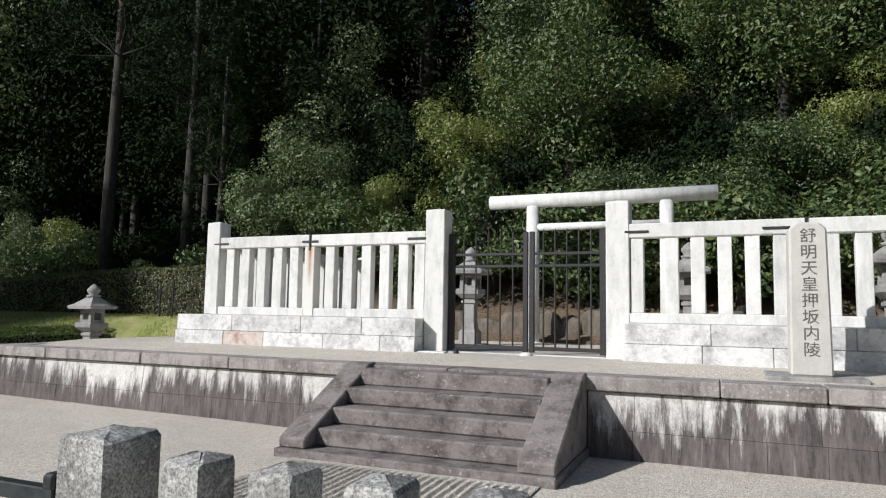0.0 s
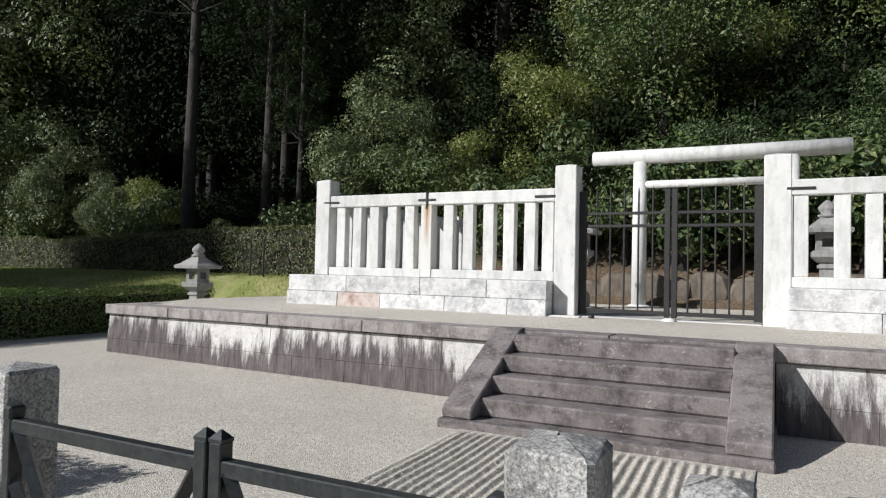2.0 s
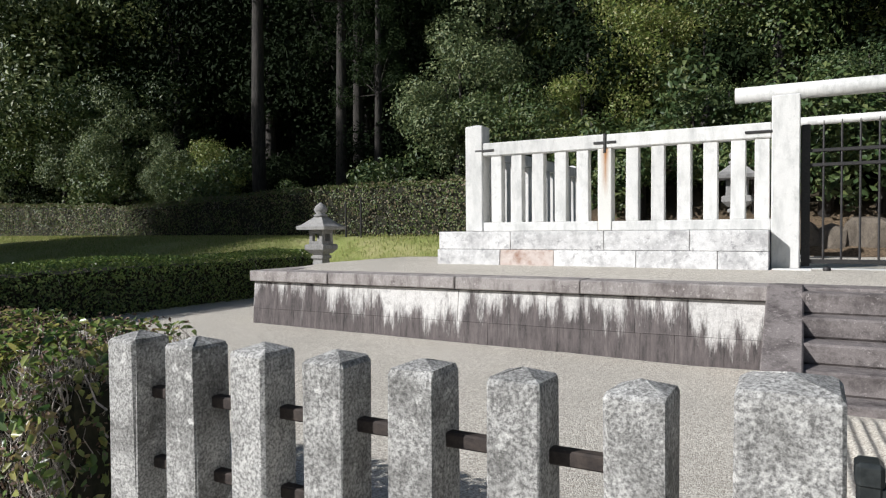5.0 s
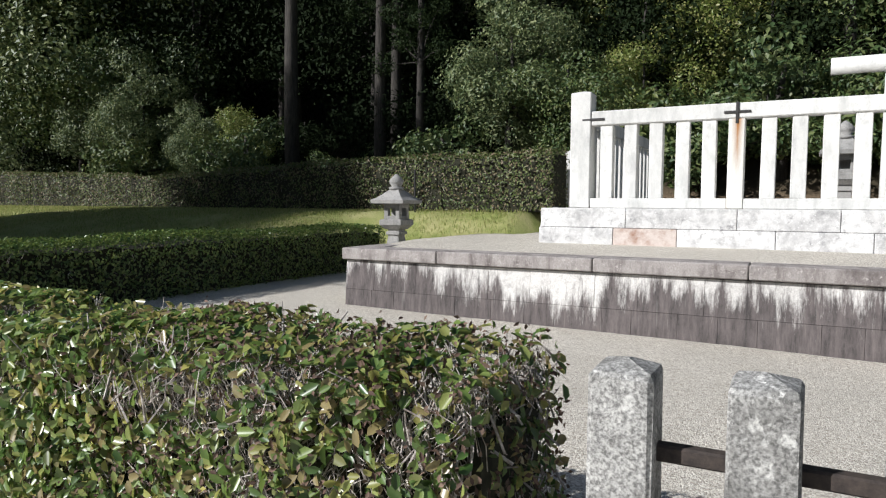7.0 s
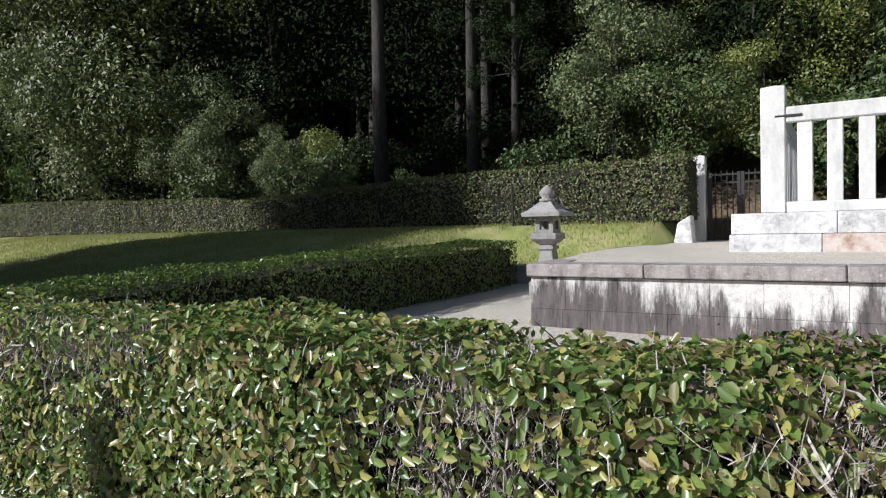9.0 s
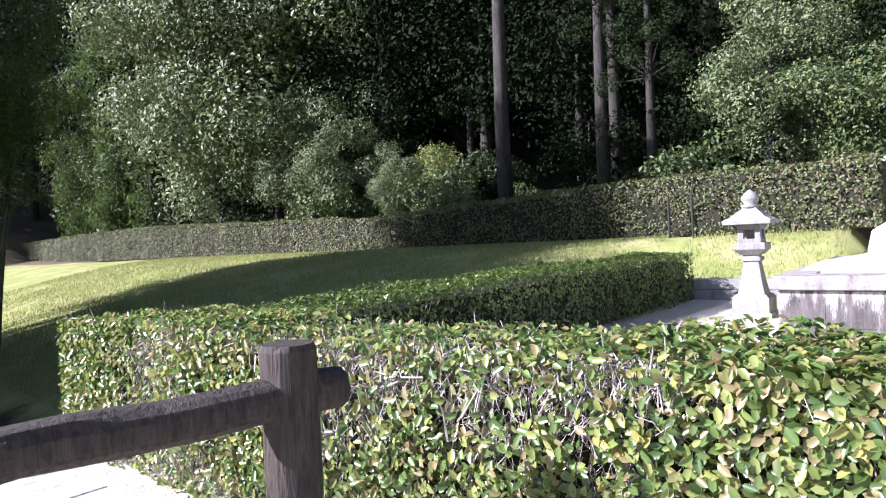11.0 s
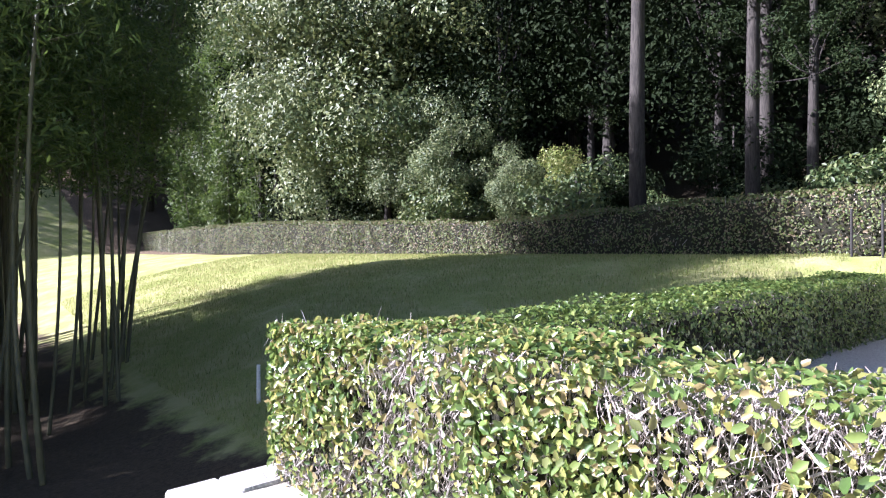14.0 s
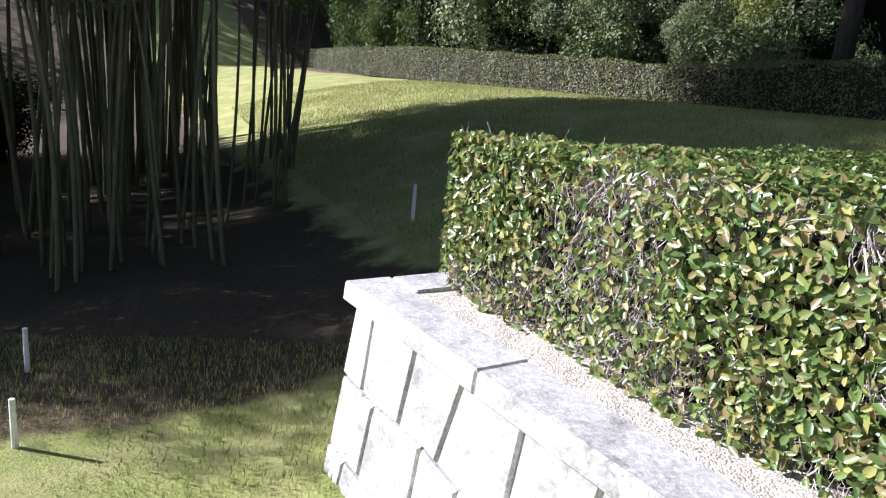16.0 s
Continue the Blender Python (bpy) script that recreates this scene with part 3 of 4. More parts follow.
def iron_leaf(x0, x1, y, z0, z1, bars, wide_left):
    """A leaf of an iron gate with pointed upright bars."""
    g = thing("iron_gate", ((x0 + x1) / 2, y, z0), "closed dark iron gate leaf with pointed upright bars", "gate", "iron gate leaves")
    for x, w in ((x0, 0.075 if wide_left else 0.1), (x1, 0.1 if wide_left else 0.075)):
        part("stile", box(x - w / 2, x + w / 2, y - 0.03, y + 0.03, z0, z1 - 0.02, 0.006), M_IRON, g)
    for z, h in ((z0 + 0.06, 0.055), (z0 + 1.27, 0.042), (z0 + 1.45, 0.042)):
        part("cross_rail", box(x0, x1, y - 0.022, y + 0.022, z - h / 2, z + h / 2, 0.005), M_IRON, g)
    for k in range(bars):
        x = x0 + (x1 - x0) * (k + 1) / (bars + 1)
        part("bar", tube([(x, y, z0 + 0.06), (x, y, z1 - 0.06), (x, y, z1 + 0.02)], [0.0135, 0.0135, 0.003], 8), M_IRON, g)
    return g


iron_leaf(-3.85, -2.675, 9.59, 0.9, 2.70, 5, False)
iron_leaf(-2.58, -1.54, 9.59, 0.9, 2.70, 5, True)
single("gate_sill", box(-3.9, -1.49, 9.47, 9.71, 0.80, 0.875, 0.008, 0.003), M_WHITE, "pale granite sill under the iron gate", "sill")
single("gate_stop", lathe((-2.62, 9.42, 0.84), [(0.10, 0), (0.095, 0.04), (0.05, 0.065), (0.01, 0.07)], 14), M_WHITE, "small rounded pale stone gate stop", "gate stop", smooth=True)
single("stone_block", box(-4.22, -3.78, 9.14, 9.31, 0.82, 0.885, 0.008, 0.004), M_WHITE, "small flat granite block by the gate post", "stone block")
single("gate_bolt", lathe((-3.62, 9.21, 0.845), [(0.035, 0), (0.045, 0.03), (0.04, 0.06), (0.015, 0.075)], 12), M_IRON, "small dark iron gate stud", "stud", smooth=True)

# ---- name stone ----
def name_stone():
    s = thing("name_stone", (0.86, 8.17, 0.8), "upright granite stone with an eight-character carved inscription", "inscribed stone")
    part("foot_slab", box(0.42, 1.36, 7.86, 8.60, 0.79, 0.862, 0.012, 0.005), M_LANTERN, s)
    bm = prism([(0.66, 8.0, 0.86), (1.06, 8.0, 0.86), (1.04, 8.0, 2.42), (0.97, 8.0, 2.485), (0.76, 8.0, 2.49), (0.68, 8.0, 2.43)], (0, 0.36, 0), 0.02)
    part("shaft", bm, stone_material("name_stone_granite", (0.60, 0.58, 0.53), (0.36, 0.35, 0.33), (0.48, 0.46, 0.42), 0.45), s)
    for k, ch in enumerate("舒明天皇押坂内陵"):
        cu = bpy.data.curves.new("letter", "FONT")
        cu.body, cu.size, cu.align_x, cu.align_y, cu.extrude, cu.offset = ch, 0.165, "CENTER", "CENTER", 0.004, -0.001
        tmp = new("letter", cu)
        dg = bpy.context.evaluated_depsgraph_get()
        me = bpy.data.meshes.new_from_object(tmp.evaluated_get(dg))
        bpy.data.objects.remove(tmp)
        me.transform(pose(0.86, 7.998, 2.335 - 0.172 * k, 90))
        me.transform(Matrix.Translation(-ORIGIN[s.name]))
        me.materials.clear()
        ob = mesh_object("carved_character", me, M_STROKE_SHADE, s)
        ORIGIN[ob.name] = ORIGIN[s.name]


name_stone()

# ---- torii ----
torii = thing("torii_gate", (-2.6, 15.3, 0.72), "plain pale stone gateway with round pillars and lintel", "gateway")
for x in (-4.1, -1.08):
    part("pillar", tube([(x, 15.3, 0.68), (x + 0.0, 15.3, 2.4), (x, 15.3, 4.0)], [0.165, 0.155, 0.145], 24), M_WHITE, torii, smooth=True)
    part("foot_stone", lathe((x, 15.3, 0.68), [(0.28, 0), (0.28, 0.08), (0.2, 0.14), (0.17, 0.14)], 20), M_WHITE, torii)
part("lintel", tube([(-5.15, 15.3, 4.13), (-2.6, 15.3, 4.12), (-0.02, 15.3, 4.13)], [0.165] * 3, 24), M_WHITE, torii, smooth=True)
part("tie_beam", tube([(-3.98, 15.3, 3.5), (-1.2, 15.3, 3.5)], [0.085, 0.085], 16), M_WHITE, torii, smooth=True)


# ---- stone lanterns ----
def lantern(x, y, z, s, label, turn=0.0, slim=1.0):
    """A stone lantern: base, tapered shaft, platform, fire box with openings, roof and finial."""
    l = thing("stone_lantern", (x, y, z), label, "stone lantern", "stone lanterns")
    q = math.pi / 4 + turn
    c = (x, y, z)
    part("foot_slab", lathe(c, [(0.50 * s, -0.03), (0.50 * s, 0.08 * s), (0.48 * s, 0.10 * s)], 4, q), M_LANTERN, l)
    part("base", lathe(c, [(0.44 * s * slim, 0.09 * s), (0.44 * s * slim, 0.36 * s), (0.36 * s * slim, 0.42 * s)], 4, q), M_LANTERN, l)
    part("shaft", lathe(c, [(0.33 * s * slim, 0.41 * s), (0.27 * s * slim, 0.6 * s), (0.185 * s, 0.98 * s), (0.185 * s, 1.02 * s), (0.235 * s, 1.03 * s), (0.235 * s, 1.09 * s), (0.19 * s, 1.1 * s), (0.19 * s, 1.15 * s)], 4, q), M_LANTERN, l)
    part("platform", lathe(c, [(0.24 * s, 1.14 * s), (0.38 * s, 1.24 * s), (0.38 * s, 1.34 * s), (0.33 * s, 1.36 * s)], 4, q), M_LANTERN, l)
    for dx, dy in ((-1, -1), (1, -1), (1, 1), (-1, 1)):
        a, b = 0.145 * s * dx, 0.145 * s * dy
        part("fire_box_post", box(x + a - 0.05 * s, x + a + 0.05 * s, y + b - 0.05 * s, y + b + 0.05 * s, z + 1.355 * s, z + 1.68 * s, 0.006), M_LANTERN, l)
    part("fire_box_floor", box(x - 0.2 * s, x + 0.2 * s, y - 0.2 * s, y + 0.2 * s, z + 1.352 * s, z + 1.43 * s, 0.006), M_LANTERN, l)
    part("fire_box_head", box(x - 0.2 * s, x + 0.2 * s, y - 0.2 * s, y + 0.2 * s, z + 1.60 * s, z + 1.688 * s, 0.006), M_LANTERN, l)
    part("fire_box_back", box(x - 0.10 * s, x + 0.10 * s, y + 0.11 * s, y + 0.16 * s, z + 1.42 * s, z + 1.62 * s), M_LANTERN, l)
    part("roof", lathe(c, [(0.20 * s, 1.685 * s), (0.56 * s, 1.70 * s), (0.58 * s, 1.77 * s), (0.42 * s, 1.83 * s), (0.26 * s, 1.93 * s), (0.15 * s, 2.0 * s)], 4, q), M_LANTERN, l)
    part("finial", lathe(c, [(0.15 * s, 1.995 * s), (0.17 * s, 2.04 * s), (0.10 * s, 2.07 * s), (0.15 * s, 2.13 * s), (0.16 * s, 2.19 * s), (0.10 * s, 2.26 * s), (0.02 * s, 2.33 * s)], 16), M_LANTERN, l, smooth=True)
    return l


lantern(-11.70, 9.74, 0.07, 0.79, "weathered grey stone lantern standing on the gravel", 0.0)
lantern(-4.95, 13.4, 0.72, 0.92, "pale stone lantern standing inside the iron gate", 0.0, 0.66)
lantern(-0.55, 13.4, 0.72, 0.92, "pale stone lantern standing behind the stone fence", 0.0, 0.66)
lantern(2.35, 11.6, 0.72, 0.92, "pale stone lantern standing behind the stone fence", 0.0, 0.66)

# ---- rock bank behind the gateway ----
def rock_bank(x0, x1, y, z):
    b = thing("rock_bank", ((x0 + x1) / 2, y, z), "low bank of earthy brown rocks behind the gateway", "rock bank")
    x = x0
    while x < x1:
        w, h = random.uniform(0.45, 1.0), random.uniform(0.66, 0.98)
        bm = bmesh.new()
        bmesh.ops.create_icosphere(bm, subdivisions=2, radius=1.0)
        seed = random.uniform(0, 50)
        for v in bm.verts:
            k = 1 + 0.3 * noise.noise(v.co * 1.6 + Vector((seed, 0, 0)))
            c = Vector([math.copysign(abs(q) ** 0.6, q) for q in v.co]) * k
            v.co = Vector((x + w / 2 + c.x * w * 0.56, y + c.y * 0.3, z + h * 0.45 + c.z * h * 0.5))
        part("rock", bm, M_BANK, b)
        x += w * 0.92
    return b


rock_bank(-7.5, 3.5, 16.15, 0.68)

# ---- rear side gate of the precinct ----
stone_post(-10.4, 15.5, 0.24, 0.5, 2.66, "square pale granite post beside the clipped hedge")
stone_post(-8.72, 15.45, 0.26, 0.5, 2.85, "square pale granite post beside the clipped hedge")
iron_leaf(-10.2, -9.6, 15.5, 0.78, 2.3, 4, False)
iron_leaf(-9.52, -8.92, 15.5, 0.78, 2.3, 4, True)
single("wall_stub", prism([(-10.28, 14.05, 0.6), (-10.72, 14.05, 0.6), (-10.60, 14.05, 1.2), (-10.34, 14.05, 1.36)], (0, 0.35, 0), 0.02), M_PIER, "short sloped granite stub at the hedge end", "stone stub")

side_base = thing("fence_plinth", (-8.4, 12.6, 0.8), "two courses of stained pale granite under the side fence", "plinth", "plinths of the precinct fence")
stone_row(side_base, 9.86, 15.3, 0.76, 1.09, -8.88, -8.86, [1.2, 0.95, 1.1], M_PIER, "stone", 0.7, axis="y")
stone_row(side_base, 9.86, 15.3, 1.094, 1.36, -8.84, -8.84, [1.3, 1.05], M_PIER, "stone", 0.66, axis="y")
side_fence = thing("stone_fence", (-8.4, 12.5, 1.36), "pale granite fence of square bars between two rails", "fence", "fence panels of the precinct")
for z0, z1 in ((1.362, 1.50), (2.525, 2.725)):
    part("bottom_rail" if z0 < 2 else "top_rail", box(-8.49, -8.31, 9.69, 15.2, z0, z1, 0.012, 0.003), M_WHITE, side_fence)
for k in range(16):
    y = 9.95 + 0.34 * k
    part("bar", box(-8.472, -8.328, y - 0.085, y + 0.085, 1.498, 2.527, 0.008, 0.004), M_WHITE, side_fence)

# ---- kerb behind the lantern ----
kerb = thing("low_kerb_wall", (-12.4, 12.0, 0.1), "low grey stone kerb holding back the grass", "kerb")
stone_row(kerb, -14.1, -10.9, 0.05, 0.27, 11.75, 11.77, [0.7, 0.55, 0.8], M_LANTERN, "stone", 0.28, 0.015)
stone_row(kerb, -14.1, -10.9, 0.274, 0.46, 11.8, 11.82, [0.8, 0.95], M_LANTERN, "stone", 0.28, 0.015)

# ---- outer stone fence along the path ----
def fence_post(x, w, z1, y=1.565):
    """A rough granite post with a low hipped head."""
    h = w / 2
    bm = bmesh.new()
    rings = []
    for z, k in ((-0.1, 1.0), (0.45, 1.0), (z1 - 0.02, 0.99), (z1 - 0.006, 0.9), (z1 + 0.014, 0.1)):
        rings.append([bm.verts.new((x + sx * h * k + random.uniform(-0.004, 0.004), y + sy * h * k * 1.05 + random.uniform(-0.004, 0.004), z + random.uniform(-0.004, 0.004)))
                      for sx, sy in ((-1, -0.9), (-0.9, -1), (0.9, -1), (1, -0.9), (1, 0.9), (0.9, 1), (-0.9, 1), (-1, 0.9))])
    for r0, r1 in zip(rings, rings[1:]):
        for k in range(8):
            bm.faces.new((r0[k], r0[(k + 1) % 8], r1[(k + 1) % 8], r1[k]))
    bm.faces.new(rings[-1])
    bm.faces.new(rings[0][::-1])
    return bm


def outer_fence(xs, label):
    f = thing("post_fence", ((xs[0] + xs[-1]) / 2, 1.58, 0), label, "fence", "outer stone fences")
    for x in xs:
        part("post", fence_post(x, 0.145, 1.04), M_POST, f)
    for z in (0.84, 0.59):
        part("rod", box(min(xs) - 0.07, max(xs) + 0.07, 1.56, 1.60, z - 0.02, z + 0.02, 0.005), M_RUST, f, "dark rusted iron rod")
    return f


LEFT_POSTS = [-4.19 - 0.295 * k for k in range(7)]
outer_fence(LEFT_POSTS[::-1], "row of rough granite posts joined by iron rods")
outer_fence([-1.41 + 0.30 * k for k in range(16)], "row of rough granite posts joined by iron rods")
for x in (-3.885, -1.76):
    single("fence_gate_post", fence_post(x, 0.205, 1.085), M_POST, "thick rough granite post beside the metal gate", "post", "granite posts of the low gate")


def low_gate(x0, x1, meet):
    """A low gate leaf of square dark tube with paired braces; meet is the end with the pointed stile."""
    g = thing("low_gate", ((x0 + x1) / 2, 1.475, 0.05), "low dark green metal gate leaf with diagonal braces", "gate", "low gate leaves")
    y = 1.475
    for x in (x0, x1):
        z1, h = (0.99, 0.024) if x == meet else (0.955, 0.02)
        part("stile", box(x - h, x + h, y - 0.026, y + 0.026, 0.06, z1 - 0.02, 0.004), M_GATE, g)
        if x == meet:
            part("stile_cap", lathe((x, y, z1 - 0.021), [(0.036, 0), (0.036, 0.01), (0.004, 0.034)], 4, math.pi / 4), M_GATE, g)
    part("top_rail", box(x0, x1, y - 0.022, y + 0.022, 0.872, 0.92, 0.004), M_GATE, g)
    part("bottom_rail", box(x0, x1, y - 0.022, y + 0.022, 0.12, 0.17, 0.004), M_GATE, g)
    mid = (x0 + x1) / 2
    for a in (x0, x1):
        way = 1 if mid > a else -1
        part("brace", tube([(a + 0.03 * way, y, 0.885), (mid, y, 0.15)], [0.026, 0.026], 4), M_GATE, g)
        part("brace", tube([(a + 0.01 * way, y, 0.70), (mid - 0.1 * way, y, 0.15)], [0.024, 0.024], 4), M_GATE, g)
    far = x0 if meet > (x0 + x1) / 2 else x1
    part("hinge", box(far - 0.024, far + 0.024, y - 0.03, y + 0.03, 0.915, 0.965, 0.008), M_GATE, g)
    return g


low_gate(-3.75, -2.812, -2.812)
low_gate(-2.752, -1.88, -2.752)

# ---- retaining wall at the end of the forecourt ----
wall = tagged(thing("wall_retaining", (-13.3, 1.0, -1.0), "retaining wall of fitted pale granite blocks with a flat coping", "wall"), kind="structure")
part("core", box(-14.46, -11.95, 1.02, 1.35, -1.8, -0.10), M_JOINT, wall)
part("core", box(-14.46, -14.24, 1.02, 11.8, -1.8, -0.10), M_JOINT, wall)


def fitted_stones(parent, a, b, z0, z1, face, cols, rows, axis):
    """Rough many-sided blocks fitted between a and b, with shared uneven corners, pushed inward from a leaning face."""
    shift = {}
    for r in range(rows + 1):
        for i in range(2 * cols + 1):
            inner = 0 < i < 2 * cols
            shift[r, i] = (random.uniform(-0.06, 0.06) if inner else 0.0, random.uniform(-0.03, 0.03) if 0 < r < rows else 0.0)

    def corner(r, i):
        du, dz = shift[r, i]
        return Vector((a + (b - a) * i / (2 * cols) + du, z0 + (z1 - z0) * r / rows + dz))

    for r in range(rows):
        edges = [0] + [i for i in range(1, 2 * cols) if (i + r) % 2] + [2 * cols]
        for i, j in zip(edges, edges[1:]):
            ring = [corner(r, k) for k in range(i, j + 1)] + [corner(r + 1, k) for k in range(j, i - 1, -1)]
            c = sum(ring, Vector((0, 0))) / len(ring)
            gap = random.uniform(0.005, 0.02)
            ring = [q + (c - q).normalized() * gap for q in ring]
            lean = lambda z: face - 0.15 * (z1 - z)
            put = (lambda q, d: (q.x, lean(q.y) + d, q.y)) if axis == "x" else (lambda q, d: (lean(q.y) + d, q.x, q.y))
            bm = bmesh.new()
            back = [bm.verts.new(put(q, 0.2)) for q in ring]
            edge = [bm.verts.new(put(q, 0.012)) for q in ring]
            face_ring = [bm.verts.new(put(q.lerp(c, 0.06), random.uniform(-0.006, 0.0))) for q in ring]
            mid = bm.verts.new(put(c, -0.004))
            n = len(ring)
            for k in range(n):
                m = (k + 1) % n
                bm.faces.new((back[k], back[m], edge[m], edge[k]))
                bm.faces.new((edge[k], edge[m], face_ring[m], face_ring[k]))
                bm.faces.new((face_ring[k], face_ring[m], mid))
            bmesh.ops.recalc_face_normals(bm, faces=bm.faces)
            part("stone", bm, M_WALLSTONE, parent)


fitted_stones(wall, -14.56, -11.98, -1.42, -0.085, 0.93, 6, 3, "x")
fitted_stones(wall, 0.95, 6.2, -1.42, -0.085, -14.56, 12, 3, "y")
stone_row(wall, -14.64, -11.98, -0.083, 0.035, 0.87, 0.88, [1.25, 1.4], M_WALLSTONE, "coping", 0.30, 0.012)
stone_row(wall, 1.19, 11.7, -0.083, 0.035, -14.64, -14.63, [0.95, 0.8], M_WALLSTONE, "coping", 0.30, 0.012, "y")
sheet("gravel_bed", -14.33, -11.95, 1.18, 2.0, 40, 20, lambda x, y: 0.012 + 0.012 * noise.noise((x * 6, y * 6, 0)), M_GRAVEL, "coarse pale gravel at the foot of the hedge", "gravel")

# ---- log rail ----
rail = thing("log_fence", (-11.3, 0.4, 0), "dark brown log-shaped fence with a thick rail", "fence")
for x, y, z in ((-11.02, 0.70, 1.065), (-11.26, -0.36, 1.0)):
    part("post", tube([(x, y, -0.1), (x, y, 0.3), (x + 0.003, y, 0.6), (x, y, z - 0.02), (x, y, z)], [0.09, 0.088, 0.091, 0.088, 0.08], 20, True, 0.03), M_LOG, rail)
for h in (0.0, -0.46):
    line = [(-10.99 - 0.25 * f + 0.01 * math.sin(9 * f), 0.88 - 1.36 * f, 0.895 + h + 0.006 * math.sin(12 * f)) for f in [k / 12 for k in range(13)]]
    part("rail", tube(line, [0.068 + 0.002 * math.sin(k * 2.1) for k in range(13)], 20, True, 0.035), M_LOG, rail)

# ---- thin poles and stakes ----
def pole(x, y, z, h, r, mat, label, name="thin_pole", lean=0.0):
    single(name, tube([(x, y, z - 0.1), (x + lean * 0.5, y, z + h * 0.5), (x + lean, y, z + h)], [r, r, r * 0.9], 8), mat, label, "pole", "thin poles")


pole(-14.38, 14.1, 1.1, 1.05, 0.025, M_IRON, "thin dark pole standing in the grass")
pole(-13.85, 14.03, 1.15, 1.08, 0.025, M_IRON, "thin dark pole standing in the grass")
pole(-19.6, 4.3, float(ground_level(-19.6, 4.3)), 0.55, 0.03, M_STAKE, "short white marker stake in the grass", "marker_stake")
pole(-15.55, -0.8, float(ground_level(-15.55, -0.8)), 0.36, 0.02, M_STAKE, "short white marker stake in the grass", "marker_stake")
pole(-17.0, -0.7, float(ground_level(-17.0, -0.7)), 0.36, 0.02, M_STAKE, "short white marker stake in the grass", "marker_stake")

# ---- hedges ----
def hedge(name, line, width, z_of, tall, leaf, per_m2, mat, label, bare=0.0, twigs=0, back=True):
    """A clipped hedge along a plan line (its front face), filled to the side at its left."""
    pts = [Vector((*p, 0)) for p in line]
    top_of = tall if callable(tall) else (lambda x: tall + 0 * x)
    base = (pts[0] + pts[-1]) / 2
    base.z = float(z_of(base.x, base.y))
    h = thing(name, base, label, "hedge", "clipped hedges")
    core = bmesh.new()
    P, N, R, RN = [], [], [], []
    for a, b in zip(pts, pts[1:]):
        d = b - a
        ln = d.length
        d.normalize()
        n = Vector((d.y, -d.x, 0))
        m = max(2, int(ln / 0.25))
        rows = []
        for i in range(m + 1):
            c = a + d * ln * i / m
            z0, height = float(z_of(c.x, c.y)), float(top_of(c.x))
            j = [random.uniform(-0.03, 0.03) for _ in range(8)]
            ring = [(0.15, -0.02), (0.15 + j[0], height * 0.5), (0.16 + j[1], height - 0.15 + j[2]), (width / 2, height - 0.14 + j[3]), (width - 0.16 + j[4], height - 0.15 + j[5]), (width - 0.15, -0.02)]
            rows.append([core.verts.new(c - n * w + Vector((0, 0, z0 + z))) for w, z in ring])
        for r0, r1 in zip(rows, rows[1:]):
            for k in range(5):
                core.faces.new((r0[k], r0[k + 1], r1[k + 1], r1[k]))
        core.faces.new(rows[0])
        core.faces.new(rows[-1][::-1])
        height = float(top_of((a.x + b.x) / 2))
        faces = [("f", ln * height), ("t", ln * width)] + ([("b", ln * height)] if back else [])
        if b is pts[-1]:
            faces.append(("e", width * height))
        if a is pts[0]:
            faces.append(("s", width * height))
        for kind, area in faces:
            c = int(area * per_m2 * (0.35 if kind == "b" else 1.0))
            u, v, dep = rng.uniform(0, 1, c), rng.uniform(0, 1, c), np.abs(rng.normal(0, 0.06, c)) - 0.02
            if kind == "f":
                al, wd, nn = u * ln, dep, np.array([n.x, n.y, 0.15])
            elif kind == "b":
                al, wd, nn = u * ln, width - dep, np.array([-n.x, -n.y, 0.15])
            elif kind == "t":
                al, wd, nn = u * ln, v * width, np.array([0.0, 0, 1])
            elif kind == "e":
                al, wd, nn = ln - dep, u * width, np.array([d.x, d.y, 0.15])
            else:
                al, wd, nn = dep, u * width, np.array([-d.x, -d.y, 0.15])
            x = a.x + d.x * al - n.x * wd
            y = a.y + d.y * al - n.y * wd
            high = top_of(x)
            z = high - dep if kind == "t" else v * high
            zz = z_of(x, y)
            lump = 0.03 * np.sin(x * 2.1 + y * 1.7) + 0.02 * np.sin(x * 5.3 - y * 4.1)
            pos = np.stack([x + nn[0] * lump, y + nn[1] * lump, zz + z + (lump if kind == "t" else 0)], 1)
            if bare:
                mask = np.array([noise.noise((p[0] * 1.1 + 4, p[1] * 1.3, p[2] * 1.6)) + 0.5 * noise.noise((p[0] * 4, p[1] * 4, p[2] * 4)) for p in pos])
                if twigs > 5000:
                    mask += 0.75 * smooth01((pos[:, 0] + 8.0) / 1.5) + 0.26 * smooth01((-10.0 - pos[:, 0]) / 1.2)
                keep = (mask < 0.22) | (rng.uniform(0, 1, c) > bare)
                R.append(pos[~keep])
                RN.append(np.tile(nn, (int((~keep).sum()), 1)))
                pos = pos[keep]
            P.append(pos)
            N.append(np.tile(nn, (len(pos), 1)))
    bmesh.ops.recalc_face_normals(core, faces=core.faces)
    # Solid filler that blocks light; its colour stands for the inner shade.
    part("interior", core, M_CORE, h, "solid core coloured as the hedge's inner shade")
    P, N = np.concatenate(P), np.concatenate(N)
    leaves("foliage", P, N, leaf, leaf * 0.54, h, mat, 0.15, 0.22, None, "", twigs > 5000)
